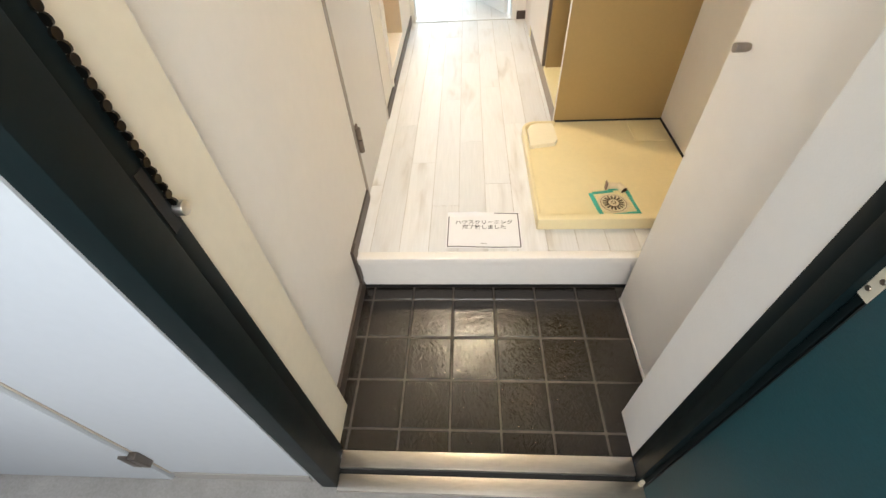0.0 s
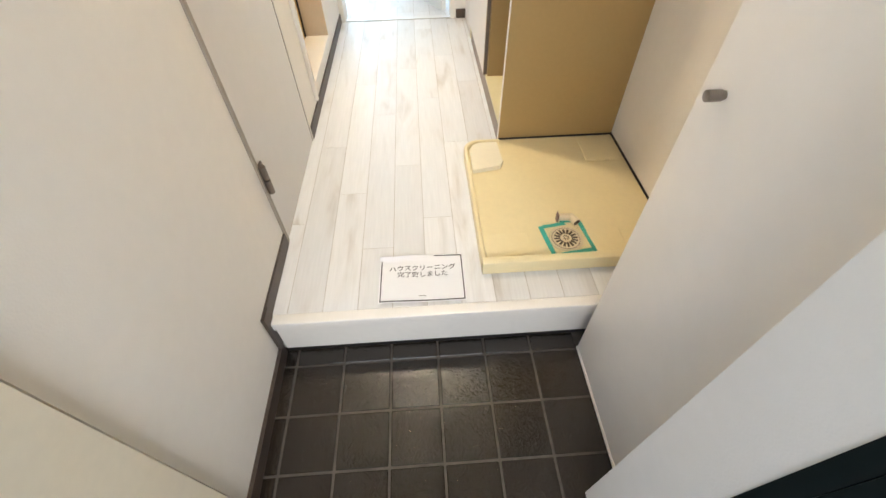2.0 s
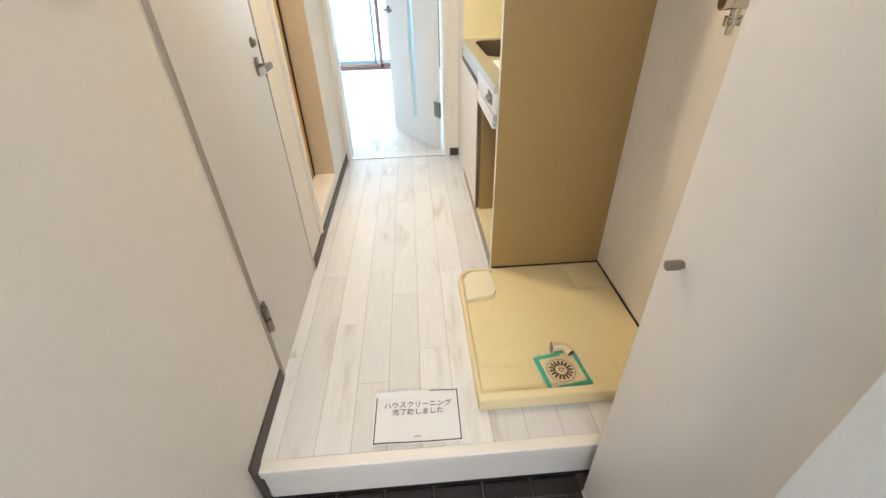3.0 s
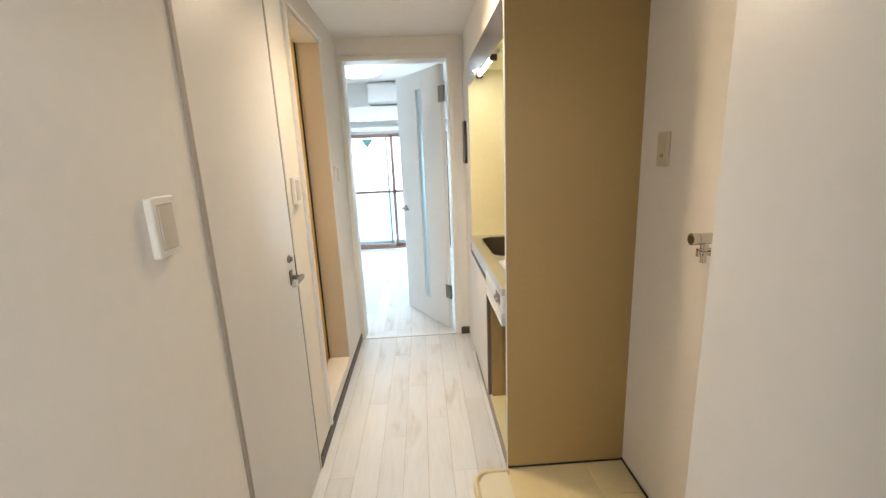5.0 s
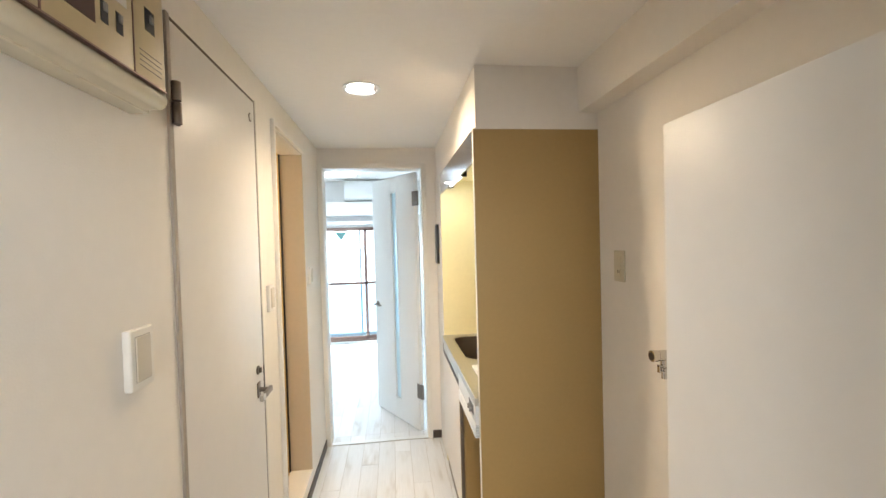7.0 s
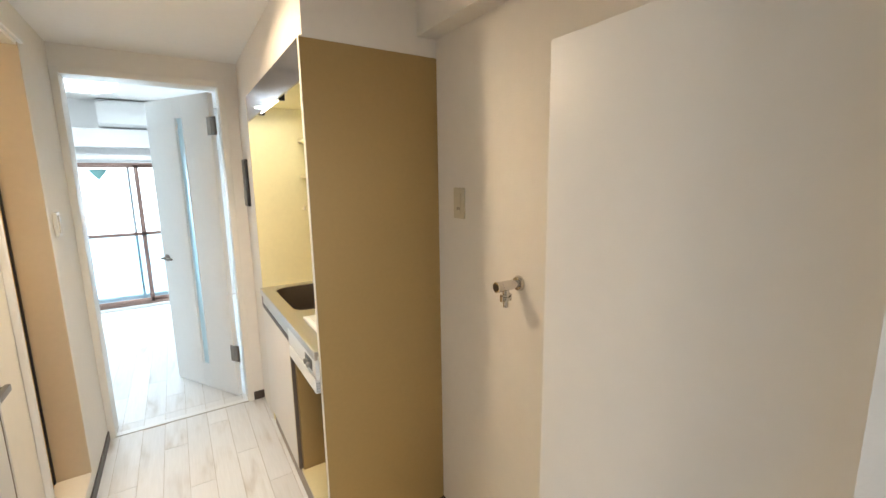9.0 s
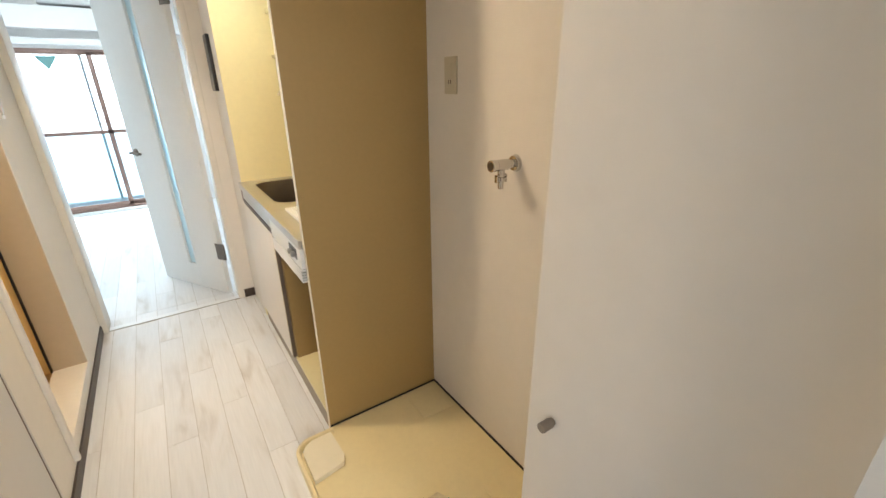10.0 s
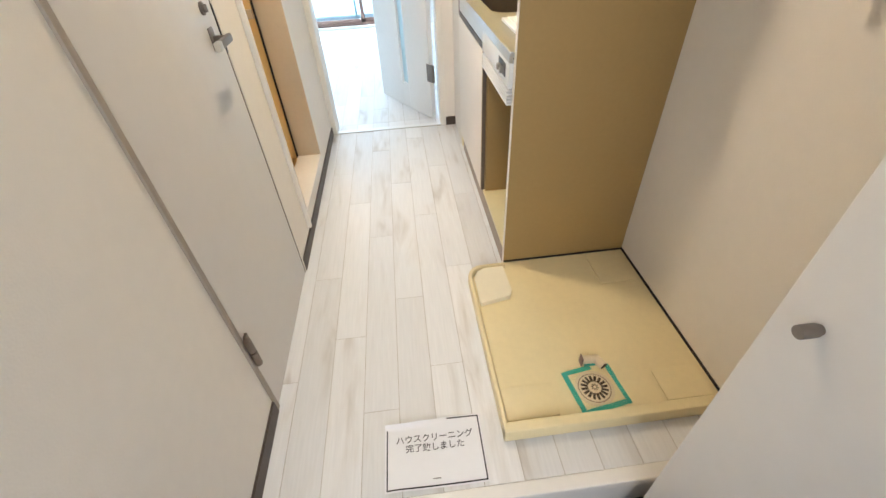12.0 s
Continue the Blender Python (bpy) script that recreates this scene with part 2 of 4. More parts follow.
M_WHITEPL = mat("white_appliance_plastic", (0.82, 0.83, 0.83), 0.35, var=0.015)
M_DOORWHITE = mat("white_room_door", (0.85, 0.86, 0.86), 0.45, var=0.02, bump=0.05)
M_GLASS = glass("clear_glass")
M_FROST = glass("frosted_glass", (0.52, 0.71, 0.79), 0.28)
M_STICKER = mat("faded_teal_sticker", (0.16, 0.34, 0.33), 0.6, var=0.05)
M_GLOW = mat("lit_diffuser", (1.0, 0.93, 0.78), 0.4, emit=20.0)
M_GLOWTUBE = mat("lit_tube", (1.0, 0.97, 0.86), 0.4, emit=5.0)
M_GLOWROOM = mat("lit_room_diffuser", (1.0, 1.0, 0.98), 0.4, emit=2.5)
M_GREEN = mat("dusty_leaves", (0.06, 0.10, 0.05), 0.7, var=0.4, scale=6)


# ---- building helpers ----
def box(bm, x0, x1, y0, y1, z0, z1, bev=0.0, seg=2, turn=None):
    m = Matrix.LocRotScale(((x0 + x1) / 2, (y0 + y1) / 2, (z0 + z1) / 2), None, (abs(x1 - x0), abs(y1 - y0), abs(z1 - z0)))
    if turn is not None:
        m = turn @ m
    vs = bmesh.ops.create_cube(bm, size=1, matrix=m)["verts"]
    if bev:
        es = {e for v in vs for e in v.link_edges}
        bmesh.ops.bevel(bm, geom=list(es), offset=bev, segments=seg, profile=0.6, affect="EDGES")
    return bm


def rod(bm, a, b, r, r2=None, seg=24, bev=0.0):
    a, b = Vector(a), Vector(b)
    way = b - a
    m = Matrix.Translation((a + b) / 2) @ way.to_track_quat("Z", "Y").to_matrix().to_4x4()
    vs = bmesh.ops.create_cone(bm, cap_ends=True, segments=seg, radius1=r, radius2=r if r2 is None else r2, depth=way.length, matrix=m)["verts"]
    if bev:
        es = {e for v in vs for e in v.link_edges if len([f for f in e.link_faces if len(f.verts) > 4]) == 1}
        bmesh.ops.bevel(bm, geom=list(es), offset=bev, segments=2, profile=0.6, affect="EDGES")
    return bm


def prism(bm, outline, axis, lo, hi):
    """Extrude a 2D outline along an axis: 'y' takes (x, z) pairs, 'x' takes (y, z), 'z' takes (x, y)."""
    put = {"y": lambda p, q: (p[0], q, p[1]), "x": lambda p, q: (q, p[0], p[1]), "z": lambda p, q: (p[0], p[1], q)}[axis]
    a, b = [[bm.verts.new(put(p, q)) for p in outline] for q in (lo, hi)]
    bm.faces.new(a)
    bm.faces.new(b[::-1])
    for k in range(len(outline)):
        bm.faces.new((a[k], b[k], b[k - 1], a[k - 1]))
    return bm


def boxes(*items):
    bm = bmesh.new()
    for it in items:
        box(bm, *it)
    return bm


def one(*args, **kw):
    return box(bmesh.new(), *args, **kw)


def mesh_of(name, bm, material, smooth=True):
    bmesh.ops.recalc_face_normals(bm, faces=bm.faces)
    for f in bm.faces:
        f.smooth = smooth
    for e in bm.edges:
        if len(e.link_faces) == 2 and e.calc_face_angle(0) > radians(32):
            e.smooth = False
    me = bpy.data.meshes.new(name)
    bm.to_mesh(me)
    bm.free()
    me.materials.append(material)
    return me


def part(name, bm, material, parent, label="", smooth=True):
    ob = new(name, mesh_of(name, bm, material, smooth))
    ob.parent = parent
    ob.matrix_parent_inverse = parent.matrix_basis.inverted()
    return tagged(ob, label)


def thing(name, label, category, at, group="", kind=""):
    ob = new(name)
    ob.empty_display_size = 0.05
    ob.location = at
    ob.matrix_basis = Matrix.Translation(at)
    return tagged(ob, label, category, group, kind)


def solid(name, bm, material, label, category, kind="", smooth=True):
    return tagged(new(name, mesh_of(name, bm, material, smooth)), label, category, "", kind)


def built(name, bm, material, label, category):
    return solid(name, bm, material, label, category, "structure")


def rounded(x0, x1, y0, y1, r, n=6, front=1.0):
    """The outline of a rectangle with rounded corners."""
    out = []
    q = r * front
    for cx, cy, a0, r in ((x1 - r, y1 - r, 0, r), (x0 + r, y1 - r, 90, r), (x0 + q, y0 + q, 180, q), (x1 - q, y0 + q, 270, q)):
        out += [(cx + r * math.cos(radians(a0 + 90 * k / n)), cy + r * math.sin(radians(a0 + 90 * k / n))) for k in range(n + 1)]
    return out


def ring(bm, levels):
    """Skin a row of outlines of equal length, each with its height."""
    loops = [[bm.verts.new((x, y, z)) for x, y in o] for o, z in levels]
    for a, b in zip(loops, loops[1:]):
        for k in range(len(a)):
            bm.faces.new((a[k - 1], a[k], b[k], b[k - 1]))
    return bm


# ---- the shell ----
CEIL, RIGHT, TILE_Z = 2.26, 1.42, -0.185
DOOR_Y = 2.465
built("wall_left", boxes(
    (-0.1, 0, -0.48, 0.352, -0.25, 2.3), (-0.1, 0, 0.352, 1.026, 2.138, 2.3), (-0.1, 0, 1.026, 1.268, -0.1, 2.3),
    (-0.1, 0, 1.268, 1.918, -0.1, 0.118), (-0.1, 0, 1.268, 1.918, 2.112, 2.3), (-0.1, 0, 1.918, DOOR_Y, -0.1, 2.3)),
    M_WALL, "white textured wallpaper wall with two door openings", "wall")
built("wall_right", one(RIGHT, RIGHT + 0.13, -0.48, DOOR_Y, -0.25, 2.3), M_WALL, "white wallpaper wall behind the washing machine niche", "wall")
built("ceiling", boxes((-1.4, 0.36, -0.48, DOOR_Y, CEIL, 2.36), (0.48, 1.55, -0.48, DOOR_Y, CEIL, 2.36), (0.36, 0.48, -0.48, 1.14, CEIL, 2.36), (0.36, 0.48, 1.26, DOOR_Y, CEIL, 2.36)),
      M_CEIL, "white papered hallway ceiling", "ceiling")
built("ceiling_beam", one(1.335, RIGHT, -0.48, 0.918, 2.07, CEIL), M_WALL, "white papered ceiling beam along the wall", "beam")
built("bulkhead", boxes((0.895, RIGHT, 0.918, DOOR_Y, 2.004, CEIL)), M_WALL, "white papered bulkhead above the kitchenette", "bulkhead")
built("wall_kitchen_end", one(0.885, RIGHT, 2.125, DOOR_Y, -0.1, 2.004), M_WALL, "white wallpaper wall between kitchenette and room door", "wall")
built("wall_front", boxes(
    (-6, 0.03, -0.70, -0.497, -0.25, 2.4), (0.938, 7, -0.70, -0.506, -0.25, 2.4), (0.03, 0.938, -0.70, -0.492, 1.86, 2.4)),
    M_CREAM, "cream wall round the entrance door", "wall")
built("wall_front_outside", boxes((-6, -0.035, -0.722, -0.70, -0.205, 2.4), (1.014, 7, -0.722, -0.70, -0.205, 2.4), (-0.035, 1.014, -0.722, -0.70, 1.91, 2.4)),
      M_OUTWALL, "pale grey painted outside wall", "wall")
built("reveal_right", one(0.935, 1.040, -0.638, -0.503, TILE_Z, 2.07), M_RETURN_DIM, "wall return beside the entrance door, shade painted pale grey", "wall")
built("bathroom_wall", boxes((-1.5, -1.4, -0.48, 2.6, -0.25, 2.36), (-1.4, -0.1, 1.06, 1.11, -0.25, 2.3), (-1.4, -0.1, 2.03, 2.08, -0.25, 2.3)),
      M_BATH, "ochre panel walls of the dim bathroom", "wall")
built("bathroom_floor", one(-1.4, -0.1, -0.48, 2.3, -0.25, 0.06), M_BATH, "ochre bathroom floor below the sill", "floor")

# hallway end wall with the doorway
built("wall_room_door", boxes((-1.4, 0.0, DOOR_Y, 2.6, -0.1, 2.5), (0.815, 1.55, DOOR_Y, 2.6, -0.1, 2.5), (0.0, 0.815, DOOR_Y, 2.6, 2.145, 2.5)),
      M_WALL, "white wallpaper wall with the room doorway", "wall")
# room beyond
built("room_wall_left", one(-1.4, -1.3, 2.6, 5.7, -0.1, 2.5), M_ROOMWALL, "white wallpaper wall of the sunlit room", "wall")
built("room_wall_right", one(1.45, 1.55, 2.6, 5.7, -0.1, 2.5), M_ROOMWALL, "white wallpaper wall of the sunlit room", "wall")
built("room_wall_window", boxes((-1.4, -0.74, 5.7, 5.85, -0.1, 2.5), (0.96, 1.55, 5.7, 5.85, -0.1, 2.5), (-0.74, 0.96, 5.7, 5.85, 1.77, 2.5), (-0.74, 0.96, 5.7, 5.85, -0.1, 0.03)),
      M_ROOMWALL, "white wall with a wide sliding window", "wall")
built("room_beam", one(-1.3, 1.45, 5.52, 5.7, 1.94, 2.14, 0.004), M_ROOMWALL, "white papered beam above the window", "beam")
built("room_ceiling", one(-1.4, 1.55, 2.465, 5.85, 2.47, 2.56), M_CEIL, "white papered room ceiling", "ceiling")
built("curtain_rail", one(-0.8, 1.02, 5.62, 5.68, 1.80, 1.86, 0.008), M_WHITEPL, "white double curtain rail above the window", "curtain rail")

# floors
base = built("floor", boxes((0, RIGHT, 0.035, DOOR_Y, -0.06, -0.0012), (-1.3, 1.45, 2.6, 5.7, -0.06, -0.0012), (0.03, 0.785, DOOR_Y, 2.6, -0.06, -0.0012)), M_JOINT, "whitewashed wood-look plank floor", "floor")
entry = built("entrance_floor", one(-0.02, RIGHT, -0.64, 0.034, -0.24, TILE_Z - 0.003), M_GROUT, "black slate tile entrance floor with grey joints", "floor")
built("gallery_floor", one(-6, 7, -2.2, -0.692, -0.4, -0.205), M_OUTFLOOR, "speckled grey gallery floor outside the door", "floor")
built("gallery_parapet", one(-6, 7, -2.32, -2.2, -0.4, 0.95), M_CONCRETE, "pale concrete gallery parapet", "parapet")
built("gallery_ceiling", one(-6, 7, -2.4, -0.70, 2.4, 2.6), M_CONCRETE, "pale concrete gallery ceiling", "ceiling")
built("ground", one(-400, 400, -400, 400, -9.2, -9), M_CONCRETE, "pale ground far below the flat", "ground")

# step between hall and entrance
step = thing("entrance_step", "white board step up from the tiled entrance", "step", (0.6, 0.0, TILE_Z), kind="structure")
part("nosing", one(0.0, RIGHT, -0.004, 0.036, -0.035, 0.003, 0.006, 3), M_NOSE, step)
part("riser", one(0.014, RIGHT, 0.004, 0.036, TILE_Z + 0.020, -0.035), M_NOSE, step)
part("toe_strip", one(0.014, RIGHT, 0.006, 0.034, TILE_Z - 0.002, TILE_Z + 0.020), M_RUBBER, step, "black toe strip under the riser")

# baseboards
built("baseboard", boxes((0, 0.008, 0.03, 0.350, 0.0, 0.056), (0, 0.008, 1.03, 2.455, 0.0, 0.056)), M_BASE, "dark brown vinyl baseboard", "baseboard")
built("baseboard_entrance", boxes((0, 0.012, -0.48, -0.0, TILE_Z, -0.125), (0, 0.012, -0.02, 0.03, -0.125, 0.056)), M_BASE, "dark brown vinyl baseboard of the entrance", "baseboard")
built("baseboard_end", one(0.817, 0.884, DOOR_Y - 0.009, DOOR_Y, 0.0, 0.058), M_BASE, "short dark brown baseboard beside the room door", "baseboard")


# ---- entrance door ----
def entrance_frame():
    t = thing("entrance_door_frame", "black-green painted steel entrance door frame", "door frame", (0.48, -0.7, -0.2), kind="structure")
    left = part("left_jamb", boxes((-0.004, 0.045, -0.740, -0.664, -0.205, 1.91, 0.003), (0.020, 0.0365, -0.664, -0.626, -0.205, 1.91, 0.002)), M_FRAME, t)
    right = part("right_jamb", boxes((0.930, 1.013, -0.703, -0.664, -0.205, 1.91, 0.003), (0.9325, 0.950, -0.664, -0.637, -0.205, 1.91, 0.002)), M_FRAME, t)
    part("stop_groove", one(0.9505, 0.956, -0.7045, -0.7025, -0.19, 1.86), M_RUBBER, right, "black rubber stop")
    strip = part("hinge_strip", one(0.946, 0.985, -0.7165, -0.7035, -0.19, 1.85, 0.001, 1), M_FRAME, right, "dark green hinge strip")
    plate = part("hinge_plate", one(0.9435, 0.9458, -0.7225, -0.7035, 0.735, 0.845, 0.0005, 1), M_IVORY, right, "beige steel hinge plate")
    for y, dz in ((-0.7095, 0.016), (-0.716, 0.036), (-0.7095, 0.056), (-0.716, 0.076), (-0.7095, 0.096)):
        part("screw", rod(bmesh.new(), (0.9437, y, 0.735 + dz), (0.9422, y, 0.735 + dz), 0.0042, 0.0034, seg=16), M_NICKEL, plate)
    part("pivot", rod(bmesh.new(), (0.938, -0.711, -0.188), (0.938, -0.711, -0.162), 0.0065, seg=16, bev=0.001), M_IVORY, right, "small beige pivot")
    part("head", boxes((0.045, 0.930, -0.702, -0.618, 1.85, 1.91, 0.003)), M_FRAME, t)
    bm = bmesh.new()
    for k in range(30):
        z = 0.838 + k * 0.0128
        ringm = Matrix.Translation((0.0405, -0.6265, z)) @ Matrix.Rotation(radians(90 if k % 2 else 0), 4, "Z")
        rod(bm, ringm @ Vector((0, -0.0018, 0)), ringm @ Vector((0, 0.0018, 0)), 0.0066, seg=14)
    part("door_chain", bm, M_CHAIN, t, "dark steel door chain hanging straight")
    part("strike_slot", one(0.0365, 0.0378, -0.652, -0.634, 0.80, 0.90), M_RUBBER, left, "black strike slot")
    part("latch_stud", rod(bmesh.new(), (0.030, -0.622, 0.822), (0.050, -0.622, 0.822), 0.0115, bev=0.002), M_STEEL, left, "small chrome stud")
    part("inner_sill", one(0.045, 0.930, -0.690, -0.640, -0.195, -0.178, 0.003), M_ALU, t, "scratched steel inner sill")
    part("outer_sill", one(0.046, 0.945, -0.752, -0.705, -0.205, -0.188, 0.003), M_ALU, t, "scratched steel outer sill")
    part("sill_gap", one(0.045, 0.930, -0.706, -0.689, -0.205, -0.195), M_RUBBER, t, "black sill groove")
    return t


def entrance_leaf():
    hinge = Matrix.Translation((0.9645, -0.7185, 0)) @ Matrix.Rotation(radians(-87), 4, "Z")
    t = thing("entrance_door", "dark teal steel entrance door standing open", "door", (0.9645, -0.73, -0.19))
    # the leaf runs along its own +x from the hinge
    part("leaf", one(0.0035, 0.86, -0.022, 0.022, -0.188, 1.84, 0.003, turn=hinge), M_TEAL, t)
    # added black cover strip keeps the leaf's lit hinge end dark
    part("edge_cover", one(0.0005, 0.0075, -0.020, 0.020, -0.187, 1.839, 0.001, turn=hinge), M_RUBBER, t, "added black strip darkening the hinge edge")
    return t


entrance_frame()
entrance_leaf()


def meter_door():
    t = thing("meter_cupboard_door", "pale grey steel meter cupboard door with hinge", "cupboard door", (-0.9, -0.724, -0.16))
    part("leaf", one(-1.15, -0.475, -0.734, -0.7225, -0.196, 1.8, 0.003), M_OUTWALL, t)
    part("hinge", boxes((-0.50, -0.476, -0.742, -0.734, -0.04, 0.04, 0.002), (-0.474, -0.452, -0.742, -0.7225, -0.04, 0.04, 0.002)), M_NICKEL, t, "dark steel hinge")
    part("edge_gap", one(-0.4745, -0.4675, -0.7245, -0.7222, -0.165, 1.8), M_GREYTRIM, t)


meter_door()
built("outside_skirting", one(-0.466, -0.037, -0.727, -0.7222, -0.205, -0.155), M_GREY, "grey skirting of the outside wall", "skirting")


# ---- shoe cabinet ----
def shoe_cabinet():
    t = thing("shoe_cabinet", "tall plain white shoe cabinet with one round knob", "cabinet", (1.22, -0.27, TILE_Z))
    part("carcass", one(1.058, RIGHT - 0.002, -0.502, -0.058, TILE_Z, 1.752, 0.002), M_PAINT, t)
    d = part("door", one(1.036, 1.0565, -0.5015, -0.056, TILE_Z + 0.012, 1.752, 0.0025), M_PAINT, t)
    bm = rod(bmesh.new(), (1.0362, -0.118, 0.805), (1.030, -0.118, 0.805), 0.0078)
    rod(bm, (1.0305, -0.118, 0.805), (1.0045, -0.118, 0.805), 0.0100, bev=0.0012)
    part("knob", bm, M_KNOB, d, "brushed nickel cylinder knob")
    part("plinth", one(1.033, 1.0565, -0.5015, -0.056, TILE_Z, TILE_Z + 0.011), M_TRIM, t)


shoe_cabinet()


# ---- lavatory door ----
def wc_door():
    t = thing("door_1", "plain white lavatory door, closed, with nickel lever", "door", (-0.02, 0.7, 0.0), kind="structure")
    d = part("leaf", one(-0.036, 0.004, 0.372, 1.014, 0.006, 2.128, 0.003), M_LEAF_DIM, t)
    # grey-brown colour stands in for the shade beside the leaf
    part("hinge_stile", boxes((-0.03, 0.007, 0.352, 0.370, 0.0, 2.14, 0.002)), M_GREYTRIM, t, "hinge stile, its shade painted grey")
    part("latch_stile", boxes((-0.03, 0.0025, 1.0155, 1.0255, 0.0, 2.138, 0.001), (-0.03, 0.0025, 0.371, 1.0155, 2.1295, 2.138, 0.001)), M_GAP, t, "thin dark door gap")
    part("latch_bead", one(-0.03, 0.006, 1.026, 1.032, 0.0, 2.14, 0.002), M_TRIM, t, "slim ivory frame bead")
    for z in (0.295, 1.92):
        h = part("hinge", rod(bmesh.new(), (0.016, 0.369, z - 0.056), (0.016, 0.369, z - 0.003), 0.0115, seg=16, bev=0.001), M_NICKEL, d, "satin nickel hinge barrel")
        part("upper_knuckle", rod(bmesh.new(), (0.016, 0.369, z + 0.002), (0.016, 0.369, z + 0.050), 0.0115, seg=16, bev=0.001), M_NICKEL, h)
        part("leaf_plate", one(0.004, 0.012, 0.374, 0.396, z - 0.055, z + 0.055, 0.0015, 1), M_NICKEL, h)
    lv = bmesh.new()
    box(lv, 0.004, 0.010, 0.925, 0.955, 0.955, 1.015, 0.002)
    rod(lv, (0.008, 0.94, 0.985), (0.050, 0.94, 0.985), 0.009, bev=0.001)
    box(lv, 0.042, 0.056, 0.838, 0.952, 0.975, 0.996, 0.004, 3)
    lever = part("lever", lv, M_NICKEL, d, "satin nickel lever handle")
    # brighter metal here paints the light on the lever's end face
    part("lever_end", one(0.041, 0.057, 0.832, 0.862, 0.974, 0.997, 0.004, 3), M_STEEL, lever, "lever end, lit face painted in bright steel")
    rs = rod(bmesh.new(), (0.004, 0.94, 1.062), (0.010, 0.94, 1.062), 0.017, bev=0.002)
    box(rs, 0.010, 0.020, 0.936, 0.944, 1.052, 1.072, 0.002)
    part("lock_rosette", rs, M_NICKEL, d, "nickel lock rosette")
    part("latch_plate", one(0.002, 0.006, 1.012, 1.020, 0.93, 1.06), M_RUBBER, d, "dark latch plate")
    ind = rod(bmesh.new(), (0.003, 0.965, 2.055), (0.0055, 0.965, 2.055), 0.017, bev=0.001)
    part("vent_ring", ind, M_NICKEL, d, "small nickel ring")
    part("ring_centre", rod(bmesh.new(), (0.0055, 0.965, 2.055), (0.0065, 0.965, 2.055), 0.012), M_LEAF_DIM, d)


wc_door()


# ---- bathroom opening ----
def bath_opening():
    t = thing("door_2", "bathroom doorway with beige deep jamb and raised sill", "door frame", (-0.06, 1.6, 0.12), kind="structure")
    part("casing", boxes((0.0, 0.020, 1.250, 1.272, 0.075, 2.135, 0.006, 3), (0.0, 0.020, 1.272, 1.930, 2.108, 2.135, 0.006, 3), (0.0, 0.006, 1.912, 1.930, 0.105, 2.108, 0.002)), M_TRIM, t)
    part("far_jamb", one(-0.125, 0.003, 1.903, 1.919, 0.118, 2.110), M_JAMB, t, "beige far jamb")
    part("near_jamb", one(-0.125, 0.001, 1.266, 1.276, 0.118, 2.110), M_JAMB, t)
    part("head_jamb", one(-0.125, 0.001, 1.276, 1.903, 2.098, 2.112), M_TRIM, t)
    part("sill", one(-0.128, 0.006, 1.270, 1.912, 0.100, 0.135, 0.003), M_TRIM, t, "ivory raised sill")
    part("door_gap", one(-0.134, -0.126, 1.895, 1.905, 0.13, 2.10), M_RUBBER, t, "dark gap of the folding door")
    leaf = part("open_leaf", boxes((-0.34, -0.134, 1.905, 1.93, 0.13, 2.09, 0.003)), M_BATH, t, "ochre door leaf folded open inside")
    part("leaf_rail", boxes((-0.34, -0.14, 1.893, 1.905, 0.86, 0.90, 0.002), (-0.34, -0.14, 1.893, 1.905, 1.0, 1.02, 0.002)), M_JAMB, leaf)


bath_opening()


# ---- switches and panels on walls ----
def switch(x, y0, y1, z0, z1, label, name="light_switch"):
    t = thing(name, label, "switch", (x, (y0 + y1) / 2, z0))
    part("plate", one(x, x + 0.017, y0, y1, z0, z1, 0.006, 3), M_PLATE, t)
    m = (y1 - y0) * 0.20
    rocker = part("rocker", one(x + 0.014, x + 0.0205, y0 + m, y1 - m, z0 + 0.017, z1 - 0.017, 0.002, 2), M_IVORYLIGHT, t, "grey-beige wide rocker")
    part("rocker_gap", one(x + 0.015, x + 0.0176, y0 + m - 0.0015, y1 - m + 0.0015, z0 + 0.0155, z1 - 0.0155), M_GREYTRIM, rocker)
    return t


switch(0.0, 0.140, 0.222, 1.262, 1.388, "white wide-rocker light switch on the hall wall")
switch(0.0, 1.098, 1.172, 1.262, 1.378, "white light switch between the two doors")
switch(0.0, 2.005, 2.075, 1.285, 1.400, "white light switch beside the room door")


